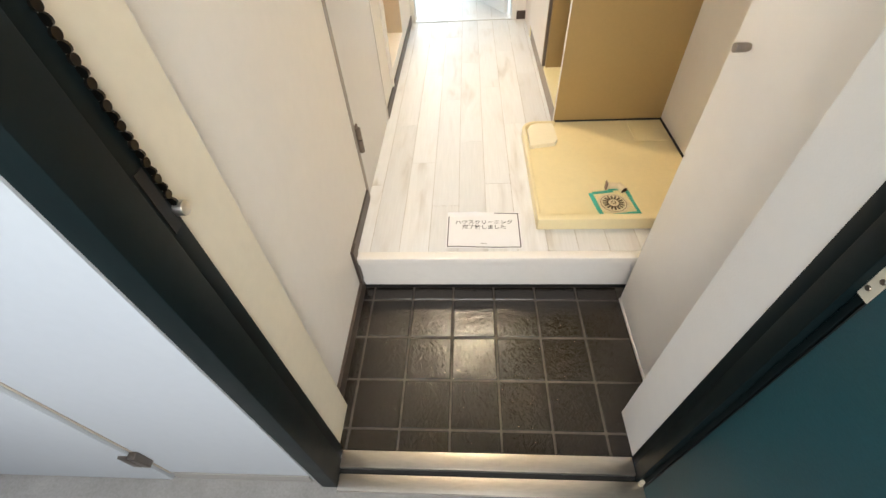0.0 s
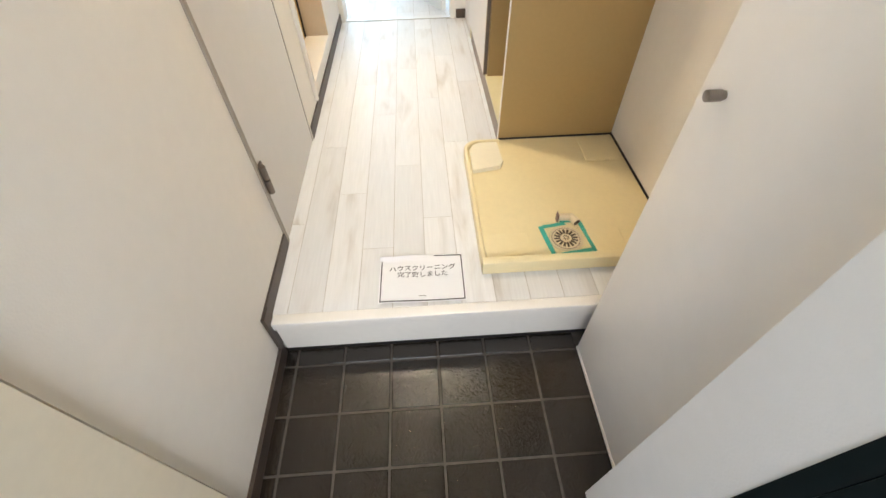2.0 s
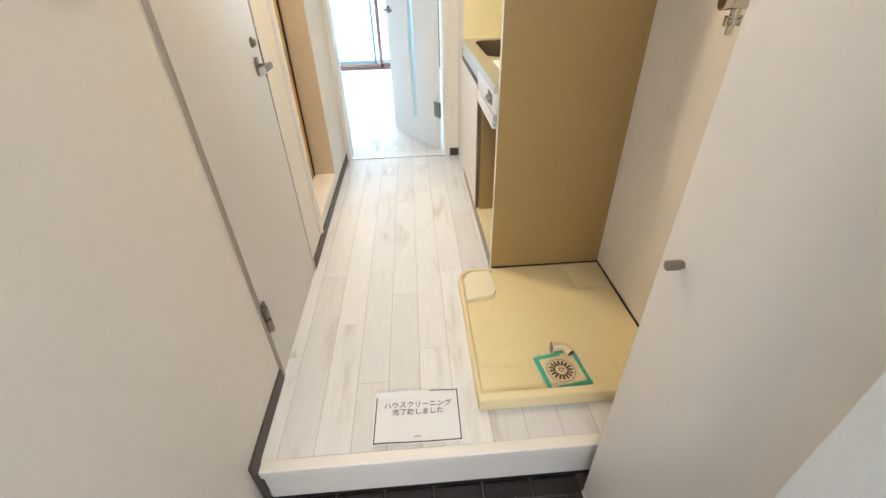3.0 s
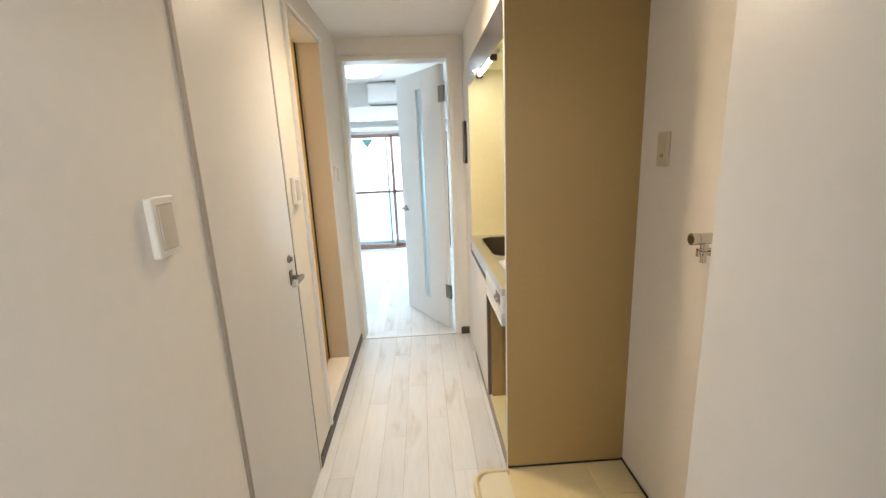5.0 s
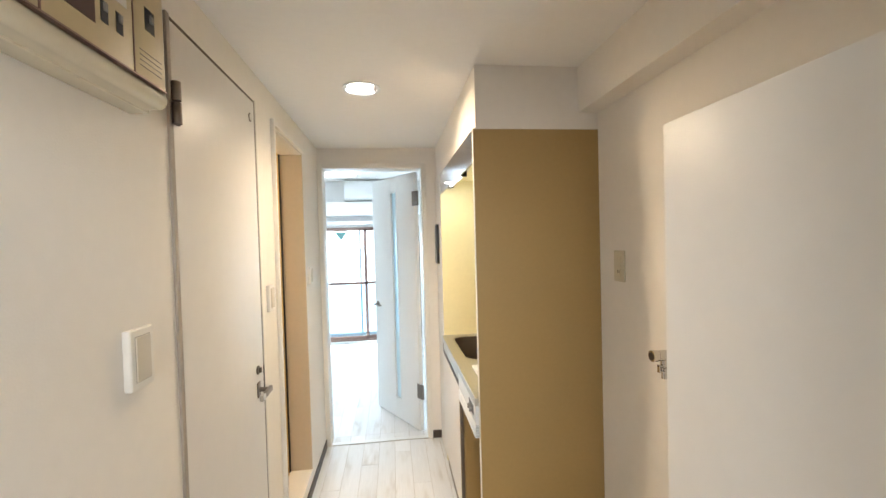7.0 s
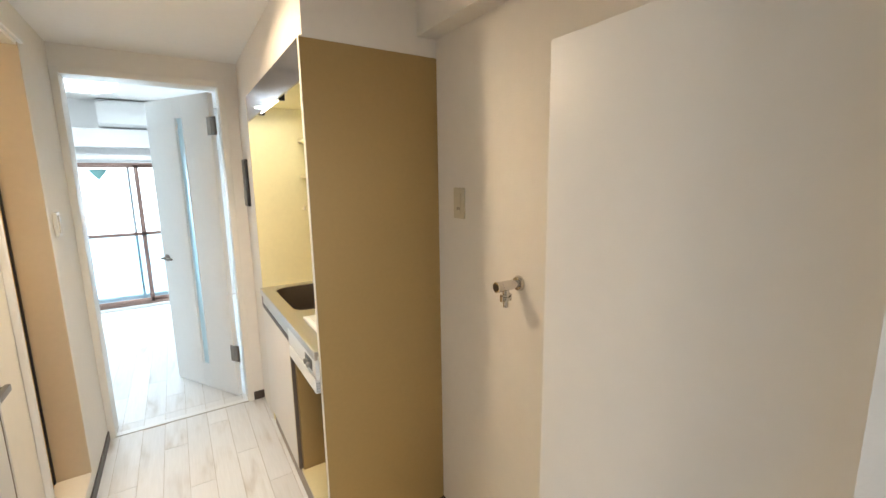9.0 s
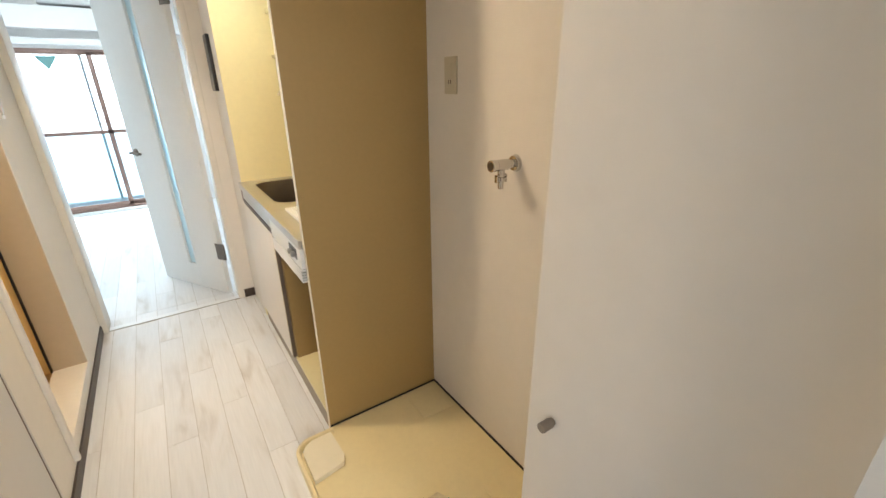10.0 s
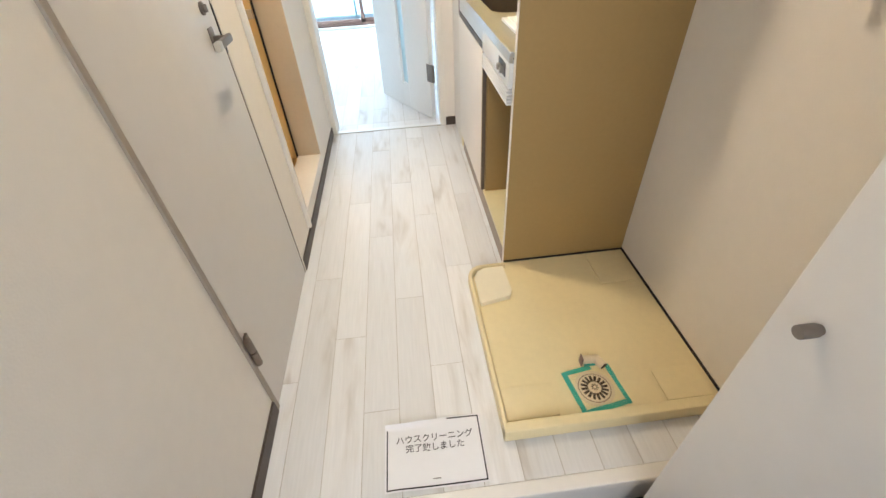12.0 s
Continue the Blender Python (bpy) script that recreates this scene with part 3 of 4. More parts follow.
def breaker_box():
    t = thing("breaker_box", "aged beige breaker box with dark switches", "breaker box", (0.03, 0.0, 1.83))
    y0, y1 = -0.33, 0.186
    prof = [(0.0, 1.846), (0.010, 1.841), (0.040, 1.842)] + [(0.066 + 0.018 * math.sin(radians(a)), 1.861 - 0.018 * math.cos(radians(a))) for a in range(-20, 171, 15)] + [(0.0, 1.878)]
    part("base_cover", prism(bmesh.new(), prof, "y", y0, y1), M_CLEARSTRIP, t, "glossy beige rounded lower cover")
    part("back_plate", one(0.0, 0.04, y0 - 0.004, y1 + 0.016, 1.838, 2.16, 0.004, 3), M_CLEARSTRIP, t)
    main = part("main_cover", one(0.04, 0.082, -0.127, 0.080, 1.880, 2.14, 0.004), M_BEIGEBOX, t)
    side = part("side_cover", one(0.04, 0.082, 0.083, y1, 1.880, 2.14, 0.004), M_BEIGEBOX, t)
    left = part("left_cover", one(0.04, 0.082, y0, -0.130, 1.880, 2.14, 0.004), M_BEIGEBOX, t)
    part("left_inset", one(0.081, 0.0845, y0 + 0.02, -0.145, 1.895, 2.12, 0.002, 1), M_BEIGEBOX, left)
    win = part("window", one(0.0815, 0.083, -0.105, -0.022, 1.918, 1.965), M_MAROON, main, "dark maroon breaker window")
    part("window_lip", one(0.0815, 0.0845, -0.109, -0.018, 1.966, 1.970), M_BEIGEBOX, win)
    for y in (-0.008, 0.031):
        s = part("breaker_slot", one(0.0815, 0.083, y, y + 0.018, 1.930, 1.966), M_BLACK, main)
        part("toggle", one(0.083, 0.087, y + 0.004, y + 0.014, 1.948, 1.964, 0.002, 1), M_GREY, s)
    part("label_strip", one(0.0818, 0.0828, -0.015, 0.062, 1.985, 2.02), M_PLATE, main, "white blank label strip")
    s = part("breaker_slot", one(0.0815, 0.083, 0.118, 0.150, 1.978, 2.022), M_BLACK, side)
    part("toggle", one(0.083, 0.087, 0.130, 0.143, 1.995, 2.012, 0.002, 1), M_GREY, s)
    for k in range(4):
        part("vent_line", one(0.0815, 0.0828, 0.098, 0.172, 1.902 + k * 0.010, 1.9035 + k * 0.010), M_GREYTRIM, side)
    part("cover_gap", boxes((0.078, 0.0825, 0.0805, 0.0825, 1.88, 2.14), (0.078, 0.0825, -0.1295, -0.1275, 1.88, 2.14), (0.075, 0.084, y0, y1, 1.8775, 1.8805)), M_BRONZE, t, "dark seams")


breaker_box()


def black_remote():
    t = thing("bath_heater_remote", "black glossy wall remote with grey lower part", "remote panel", (0.88, 2.33, 1.36))
    part("housing", one(0.866, 0.885, 2.275, 2.385, 1.375, 1.665, 0.003), M_BLACK, t)
    part("lower_cover", one(0.863, 0.868, 2.28, 2.38, 1.38, 1.47, 0.002), M_GREY, t, "grey lower cover")


black_remote()


def wall_socket():
    t = thing("earth_socket", "ivory wall socket with earth terminal", "socket", (RIGHT, 0.757, 1.37))
    part("plate", one(RIGHT - 0.008, RIGHT, 0.723, 0.793, 1.372, 1.492, 0.003, 3), M_IVORY, t)
    ins = part("insert", one(RIGHT - 0.0105, RIGHT - 0.006, 0.744, 0.772, 1.392, 1.472, 0.0015), M_IVORY, t)
    for y in (0.751, 0.763):
        part("slot", one(RIGHT - 0.0112, RIGHT - 0.0104, y - 0.0016, y + 0.0016, 1.405, 1.418), M_HOLE, ins)
    part("earth_flap", one(RIGHT - 0.012, RIGHT - 0.0100, 0.747, 0.769, 1.436, 1.462, 0.001, 1), M_IVORY, ins)


wall_socket()


def washer_tap():
    t = thing("washing_machine_tap", "chrome washing machine tap on the wall", "tap", (RIGHT, 0.42, 1.17))
    y, z = 0.420, 1.180
    ros = rod(bmesh.new(), (RIGHT, y, z), (RIGHT - 0.012, y, z), 0.027, 0.022, seg=32, bev=0.002)
    part("wall_flange", ros, M_CHROME, t)
    bd = rod(bmesh.new(), (RIGHT - 0.01, y, z), (RIGHT - 0.05, y, z), 0.013)
    rod(bd, (RIGHT - 0.03, y, z), (RIGHT - 0.080, y, z), 0.0165, seg=28, bev=0.003)
    part("body", bd, M_CHROME, t)
    hd = rod(bmesh.new(), (RIGHT - 0.080, y, z), (RIGHT - 0.100, y, z), 0.0172, 0.0182, seg=28, bev=0.003)
    h = part("turn_knob", hd, M_CHROME, t)
    part("knob_cap", rod(bmesh.new(), (RIGHT - 0.1003, y, z), (RIGHT - 0.1015, y, z), 0.0125), M_HOLE, h)
    sp = rod(bmesh.new(), (RIGHT - 0.058, y, z - 0.012), (RIGHT - 0.058, y, z - 0.038), 0.011)
    rod(sp, (RIGHT - 0.058, y, z - 0.036), (RIGHT - 0.058, y, z - 0.048), 0.017, 0.014, bev=0.001)
    rod(sp, (RIGHT - 0.058, y, z - 0.048), (RIGHT - 0.058, y, z - 0.072), 0.0085, bev=0.001)
    part("spout", sp, M_CHROME, t)
    cl = boxes((RIGHT - 0.078, RIGHT - 0.074, y - 0.006, y + 0.006, z - 0.052, z - 0.028, 0.001), (RIGHT - 0.042, RIGHT - 0.038, y - 0.006, y + 0.006, z - 0.052, z - 0.028, 0.001), (RIGHT - 0.078, RIGHT - 0.038, y - 0.006, y + 0.006, z - 0.034, z - 0.029, 0.001))
    part("hose_clip", cl, M_CHROME, t)


washer_tap()


# ---- washing machine pan ----
def washer_pan():
    x0, x1, y0, y1, top, deck = 0.714, 1.415, 0.152, 0.911, 0.048, 0.027
    t = thing("washing_machine_pan", "cream plastic washing machine drip pan", "drip pan", ((x0 + x1) / 2, (y0 + y1) / 2, 0))
    back, r = 0.893, 0.07

    def edge(d):
        """The rim's line, set in by d: up the side, round the corner, to the panel."""
        q = r - d
        bend = [(x0 + r - q * math.cos(radians(9 * k)), back - r + q * math.sin(radians(9 * k))) for k in range(11)]
        return [(x0 + d, y0 + 0.004)] + bend + [(0.882, back - d)]

    rim = bmesh.new()
    section = ((0, 0.0), (0, top - 0.006), (0.002, top - 0.002), (0.006, top), (0.012, top), (0.016, top - 0.003), (0.021, deck - 0.002))
    lines = [[rim.verts.new((x, y, z)) for x, y in edge(d)] for d, z in section]
    for a, b in zip(lines, lines[1:]):
        for k in range(len(a) - 1):
            rim.faces.new((a[k], a[k + 1], b[k + 1], b[k]))
    part("rim", rim, M_PAN, t)
    part("front_lip", one(x0, x1, y0 - 0.002, y0 + 0.030, 0.0, 0.057, 0.006, 3), M_PAN, t)
    # deck with the drain left open
    dx, dy, r = 1.035, 0.268, 0.05
    d = bmesh.new()
    outer = [d.verts.new((px, py, deck)) for px, py in ((x0 + 0.016, y0 + 0.02), (x1, y0 + 0.02), (x1, y1), (x0 + 0.016, back - 0.05))]
    hole = [d.verts.new((dx + r * math.cos(math.pi / 4 * (2 * k + 1) + math.pi), dy + r * math.sin(math.pi / 4 * (2 * k + 1) + math.pi), deck)) for k in range(4)]
    for k in range(4):
        d.faces.new((outer[k - 1], outer[k], hole[k], hole[k - 1]))
    low = bmesh.ops.extrude_face_region(d, geom=list(d.faces))["geom"]
    bmesh.ops.translate(d, verts=[v for v in low if isinstance(v, bmesh.types.BMVert)], vec=(0, 0, -0.02))
    part("deck", d, M_PAN, t)
    part("back_deck", one(x0 + 0.08, x1, 0.82, y1, 0.006, deck - 0.0004), M_PAN, t)
    # raised foot pads
    # back corner pad coloured paler for the daylight that falls on it
    part("foot_pad", prism(bmesh.new(), [(x0 + 0.024, 0.672), (x0 + 0.145, 0.695), (x0 + 0.160, 0.728), (x0 + 0.155, back - 0.025), (x0 + 0.075, back - 0.025), (x0 + 0.042, back - 0.041), (x0 + 0.025, back - 0.075)], "z", 0.024, 0.047), M_PAN_DAYLIT, t, "raised corner pad, daylight painted pale")
    part("foot_pad", one(x0 + 0.02, x0 + 0.185, y0 + 0.045, 0.31, 0.024, 0.0305, 0.002), M_PAN, t)
    part("foot_pad", one(x1 - 0.17, x1 - 0.02, y0 + 0.045, 0.31, 0.024, 0.0305, 0.002), M_PAN, t)
    part("foot_pad", one(x1 - 0.17, x1 - 0.02, 0.72, y1 - 0.025, 0.024, 0.0315, 0.002), M_PAN, t)
    # drain
    dr = part("drain_flange", rod(bmesh.new(), (dx, dy, 0.022), (dx, dy, 0.0295), 0.066, 0.062, seg=40, bev=0.001), M_GRATE, t)
    part("flange_seam", rod(bmesh.new(), (dx, dy, 0.0285), (dx, dy, 0.0298), 0.0520, seg=40), M_BRONZE, dr)
    gr = part("drain_grate", rod(bmesh.new(), (dx, dy, 0.029), (dx, dy, 0.0325), 0.05, 0.047, seg=40), M_GRATE, dr, "cream slotted drain grate")
    for k in range(16):
        a = 2 * math.pi * k / 16
        m = Matrix.Translation((dx, dy, 0.0327)) @ Matrix.Rotation(a, 4, "Z")
        part("slot", one(0.021, 0.043, -0.0042, 0.0042, 0, 0.0006, turn=m), M_HOLE, gr)
    for k in range(8):
        m = Matrix.Translation((dx, dy, 0.0376)) @ Matrix.Rotation(2 * math.pi * (k + 0.5) / 8, 4, "Z")
        part("hub_slot", one(0.005, 0.0115, -0.0016, 0.0016, 0, 0.0006, turn=m), M_HOLE, gr)
    part("hub", rod(bmesh.new(), (dx, dy, 0.0325), (dx, dy, 0.0375), 0.016, 0.013, seg=28, bev=0.001), M_GRATE, gr)
    return dx, dy


DRAIN = washer_pan()
built("pan_sealant", boxes((1.4155, RIGHT - 0.0005, 0.160, 0.915, 0.0, 0.036), (0.884, 1.4155, 0.9115, 0.915, 0.0, 0.034)), M_RUBBER, "thin black seal between drip pan, panel and wall", "sealant")


def tape_square():
    dx, dy = DRAIN
    t = thing("masking_tape_square", "turquoise masking tape round the drain", "tape", (dx, dy, 0.038))
    turn = Matrix.Translation((dx + 0.005, dy + 0.003, 0)) @ Matrix.Rotation(radians(8), 4, "Z")
    z0, z1 = 0.0300, 0.0307
    for a in ((-0.083, 0.083, -0.080, -0.064, 0), (-0.083, -0.067, -0.066, 0.076, 1), (0.067, 0.083, -0.074, 0.072, 1), (-0.080, 0.02, 0.062, 0.078, 0)):
        part("tape_strip", one(a[0], a[1], a[2], a[3], z0 + 0.0004 * a[4], z1 + 0.0004 * a[4], turn=turn), M_TAPE, t)
    return t


tape_square()


def film_cover():
    dx, dy = DRAIN
    m = glass("clear_film", (0.99, 0.98, 0.95), 0.08)
    bm = bmesh.new()
    n = 14
    rows = []
    for i in range(n):
        row = []
        for j in range(n):
            u, v = -0.078 + 0.156 * i / (n - 1), -0.075 + 0.15 * j / (n - 1)
            z = 0.0395 + 0.003 * noise.noise(Vector((u * 40, v * 40, 3.0)))
            row.append(bm.verts.new((dx + u + 0.004, dy + v + 0.003, z)))
        rows.append(row)
    for i in range(n - 1):
        for j in range(n - 1):
            bm.faces.new((rows[i][j], rows[i + 1][j], rows[i + 1][j + 1], rows[i][j + 1]))
    ob = solid("plastic_film", bm, m, "crinkled clear plastic film taped over the drain", "film")
    ob.visible_shadow = False


def drain_elbow():
    dx, dy = DRAIN
    t = thing("drain_elbow", "cream plastic drain hose elbow lying in the pan", "hose elbow", (dx + 0.03, dy + 0.1, 0.036))
    a = Vector((dx - 0.004, dy + 0.100, 0.044))
    b = Vector((dx + 0.042, dy + 0.097, 0.044))
    c = Vector((dx + 0.056, dy + 0.066, 0.043))
    bm = rod(bmesh.new(), a, b, 0.014, seg=24, bev=0.001)
    bmesh.ops.create_uvsphere(bm, u_segments=20, v_segments=12, radius=0.0155, matrix=Matrix.Translation(b))
    rod(bm, b, c, 0.0145, 0.0165, seg=24)
    e = part("elbow", bm, M_GRATE, t)
    part("bore", rod(bmesh.new(), c, c + (c - b).normalized() * 0.0008, 0.0135, seg=24), M_HOLE, e)
    part("clip_strap", one(dx - 0.012, dx - 0.008, dy + 0.086, dy + 0.110, 0.027, 0.066, 0.001), M_BRONZE, t, "thin brown strap")
    part("tape_piece", one(dx - 0.002, dx + 0.038, dy + 0.080, dy + 0.087, 0.027, 0.038, 0.001), M_TAPE, t, "turquoise tape piece")


film_cover()
drain_elbow()


# ---- cleaning notice ----
def notice():
    turn = Matrix.Translation((0.503, 0.150, 0.0035)) @ Matrix.Rotation(radians(-0.8), 4, "Z")
    w, h = 0.297, 0.204
    n = 72
    bm = bmesh.new()

    def lift(u, v):
        curl = max(0.0, (v - 0.86) / 0.14) * max(0.0, min(1.0, (0.62 - u) / 0.25))
        wave = 0.0012 * (1 + math.sin(u * 7 + v * 4)) + 0.0028 * math.exp(-((u - 0.13 - 0.25 * v) / 0.10) ** 2)
        return wave + 0.012 * curl ** 1.5

    grid = [[bm.verts.new(turn @ Vector((-w / 2 + w * i / n, -h / 2 + h * j / n - 0.010 * max(0.0, (j / n - 0.86) / 0.14) ** 1.5 * max(0.0, min(1.0, (0.62 - i / n) / 0.25)), lift(i / n, j / n)))) for j in range(n + 1)] for i in range(n + 1)]
    for i in range(n):
        for j in range(n):
            bm.faces.new((grid[i][j], grid[i + 1][j], grid[i + 1][j + 1], grid[i][j + 1]))
    t = thing("cleaning_notice", "white paper notice with black border and lettering", "notice", (0.503, 0.150, 0.0035))
    part("sheet", bm, M_PAPER, t)

    def flat(bm2, x0, x1, y0, y1):
        for a, b, c, d in ((x0, x1, y0, y1),):
            k = max(1, int(max(b - a, d - c) / 0.01))
            horiz = (b - a) > (d - c)
            prev = None
            for s in range(k + 1):
                f = s / k
                pts = ((a + (b - a) * f, c), (a + (b - a) * f, d)) if horiz else ((a, c + (d - c) * f), (b, c + (d - c) * f))
                vs = []
                for px, py in pts:
                    u, v = px / w + 0.5, py / h + 0.5
                    vs.append(bm2.verts.new(turn @ Vector((px, py, lift(u, v) + 0.0010))))
                if prev:
                    bm2.faces.new((prev[0], vs[0], vs[1], prev[1]))
                prev = vs
        return bm2

    e = 0.0045
    part("border_line", flat(bmesh.new(), -w / 2 + e, w / 2 - e, -h / 2 + e, -h / 2 + e + 0.0038), M_INK, t)
    part("border_line", flat(bmesh.new(), 0.045, w / 2 - e, h / 2 - e - 0.0038, h / 2 - e), M_INK, t)
    part("border_line", flat(bmesh.new(), -w / 2 + e, -w / 2 + e + 0.0038, -h / 2 + e, h / 2 - e - 0.02), M_INK, t)
    part("border_line", flat(bmesh.new(), w / 2 - e - 0.0038, w / 2 - e, -h / 2 + e, h / 2 - e), M_INK, t)
    part("small_print", flat(bmesh.new(), -0.012, 0.012, -0.078, -0.075), M_GREY, t)
    for text, size, px, py in (("ハウスクリーニング", 0.0262, 0.002, 0.033), ("完了致しました", 0.0255, 0.002, 0.005)):
        cu = bpy.data.curves.new("lettering", "FONT")
        cu.body, cu.size, cu.align_x, cu.offset = text, size, "CENTER", 0.00015
        tmp = new("lettering", cu)
        bpy.context.view_layer.update()
        me = bpy.data.meshes.new_from_object(tmp.evaluated_get(bpy.context.evaluated_depsgraph_get()))
        bpy.data.objects.remove(tmp)
        for v in me.vertices:
            qx, qy = v.co.x + px, v.co.y + py
            v.co = turn @ Vector((qx, qy, lift(qx / w + 0.5, qy / h + 0.5) + 0.0013))
        me.materials.clear()
        me.materials.append(M_INK)
        ob = new("lettering", me)
        ob.parent = t
        ob.matrix_parent_inverse = t.matrix_basis.inverted()


notice()


# ---- kitchenette ----
KX, K0, K1 = 0.872, 0.918, 2.122


def kitchenette():
    s = thing("kitchen_side_panel", "tall tan laminate panel with white edge band", "side panel", (1.15, 0.93, 0.0))
    part("board", one(0.884, RIGHT, 0.916, 0.934, 0.0, 2.0), M_OLIVE, s)
    part("edge_band", one(0.881, 0.884, 0.9155, 0.9345, 0.0, 2.003, 0.0008, 1), M_EDGE, s)
    part("top_strip", one(0.884, RIGHT - 0.002, 0.913, 0.936, 2.0, 2.0045), M_EDGE, s)
    e = thing("kitchen_end_panel", "pale yellow laminate splash panels of the kitchenette", "splash panel", (1.2, 2.12, 0.9))
    part("end_board", one(0.884, RIGHT - 0.004, 2.110, 2.124, 0.0, 2.003), M_YELLOW, e)
    part("back_board", one(RIGHT - 0.006, RIGHT - 0.001, 0.935, 2.110, 0.9, 2.003), M_YELLOW, e)
    part("near_board", one(0.887, RIGHT - 0.007, 0.9345, 0.938, 0.9, 1.86), M_YELLOW, e)
    # counter with sink
    c = thing("counter", "stainless steel counter with a moulded sink", "counter", (1.15, 1.5, 0.85))
    sx0, sx1, sy0, sy1 = 0.935, 1.30, 1.50, 2.03
    hole = rounded(sx0, sx1, sy0, sy1, 0.07)
    part("top", ring(bmesh.new(), [(rounded(KX, RIGHT - 0.008, 0.938, K1 - 0.013, 0.001), 0.868), (rounded(KX, RIGHT - 0.008, 0.938, K1 - 0.013, 0.001), 0.885), (hole, 0.885), (hole, 0.868)]), M_STEEL, c)
    part("front_edge", one(KX - 0.006, KX + 0.006, 0.938, K1 - 0.013, 0.852, 0.8865, 0.003), M_STEEL, c)
    bowl = ring(bmesh.new(), [(rounded(sx0 - 0.004, sx1 + 0.004, sy0 - 0.004, sy1 + 0.004, 0.072), 0.886), (hole, 0.883), (rounded(sx0 + 0.012, sx1 - 0.012, sy0 + 0.012, sy1 - 0.012, 0.065), 0.73), (rounded(sx0 + 0.04, sx1 - 0.04, sy0 + 0.04, sy1 - 0.04, 0.05), 0.70)])
    bowl.faces.new(list(bowl.verts)[-len(hole):])
    part("bowl", bowl, M_NICKEL, c, "dull steel sink bowl")
    # hotplate unit
    h = thing("hotplate", "white electric hotplate set in the counter", "hotplate", (1.1, 1.2, 0.885))
    part("body", one(0.935, 1.32, 0.955, 1.36, 0.8855, 0.898, 0.004, 3), M_WHITEPL, h)
    part("trim", one(0.955, 1.30, 0.975, 1.335, 0.898, 0.905, 0.003), M_WHITEPL, h)
    part("plate", rod(bmesh.new(), (1.12, 1.14, 0.905), (1.12, 1.14, 0.915), 0.09, seg=40, bev=0.002), M_BLACK, h, "black cast plate")
    # control panel
    p = thing("hotplate_controls", "white control panel with dark knobs and louvres", "control panel", (0.87, 1.15, 0.73))
    part("panel", one(KX - 0.004, KX + 0.02, 0.938, 1.395, 0.772, 0.852, 0.003), M_WHITEPL, p)
    part("display", one(KX - 0.0055, KX - 0.0035, 0.985, 1.085, 0.795, 0.838), M_BLACK, p, "black printed dial field")
    for y in (1.012, 1.052):
        part("knob", rod(bmesh.new(), (KX - 0.0055, y, 0.812), (KX - 0.019, y, 0.812), 0.011, bev=0.002), M_GREY, p)
    for k in range(5):
        z = 0.765 - k * 0.0115
        part("louvre", one(KX - 0.006, KX + 0.016, 0.945, 1.39, z - 0.0055, z, 0.001, 1), M_WHITEPL, p)
    part("louvre_back", one(KX + 0.016, KX + 0.02, 0.94, 1.395, 0.706, 0.772), M_GREY, p)
    # sink cabinet
    b = thing("sink_cabinet", "white laminate sink cabinet with finger-pull door", "cabinet", (1.1, 1.76, 0.0))
    part("body", boxes((KX + 0.018, RIGHT - 0.008, 1.398, 1.414, 0.10, 0.852), (KX + 0.018, RIGHT - 0.008, 2.094, 2.109, 0.10, 0.852), (KX + 0.018, RIGHT - 0.008, 1.414, 2.094, 0.10, 0.118), (KX + 0.35, RIGHT - 0.008, 1.414, 2.094, 0.118, 0.69)), M_OLIVE, b)
    d = part("door", one(KX - 0.002, KX + 0.016, 1.402, 2.092, 0.104, 0.772, 0.002), M_PAINT, b)
    part("door_edge", one(KX - 0.0025, KX + 0.0165, 1.396, 1.402, 0.104, 0.775), M_JAMB, d, "tan door edge")
    part("edge_shadow_gap", one(KX + 0.0, KX + 0.0165, 1.3935, 1.3958, 0.104, 0.772), M_GAP, d, "dark gap beside the door")
    # solid dark strip stands in for the shadow line in the pull groove
    part("finger_pull_shade", one(KX - 0.003, KX + 0.018, 1.385, 2.06, 0.7755, 0.798, 0.002), M_BASE, d, "finger-pull groove, its shadow line painted dark brown")
    part("fascia", one(KX + 0.0005, KX + 0.018, 1.398, 2.06, 0.799, 0.851, 0.001, 1), M_STEEL, b)
    part("corner_block", one(KX + 0.0005, KX + 0.018, 2.062, 2.108, 0.778, 0.851), M_BRONZE, b, "brown corner block")
    part("foot", one(KX + 0.03, KX + 0.06, 2.06, 2.10, 0.0, 0.10), M_JAMB, b)
    part("pull_end", rod(bmesh.new(), (KX - 0.004, 1.372, 0.783), (KX + 0.004, 1.372, 0.783), 0.009, seg=16), M_STEEL, d)
    # open bay beneath the hotplate
    o = thing("fridge_bay", "open tan bay under the hotplate for a small fridge", "cabinet", (1.1, 1.16, 0.0))
    part("bottom_board", one(KX + 0.012, RIGHT - 0.008, 0.9345, 1.398, 0.082, 0.10), M_YELLOW, o)
    part("back_board", one(1.30, 1.312, 0.9345, 1.398, 0.10, 0.70), M_OLIVE, o)
    part("divider", one(KX + 0.020, 1.17, 1.3815, 1.3965, 0.10, 0.70), M_OLIVE, o)
    part("pipe_cover", one(1.17, 1.30, 1.29, 1.397, 0.10, 0.70, 0.004), M_OLIVE, o)
    k = thing("kick_board", "grey kick board along the kitchenette", "kick board", (0.9, 1.5, 0.0))
    part("board", one(KX + 0.012, KX + 0.02, 0.9345, 2.06, 0.0, 0.080), M_GREYTRIM, k)
    # hood band and lamp
    g = thing("hood_band", "brushed steel hood front above the kitchenette", "hood", (0.89, 1.5, 1.86))
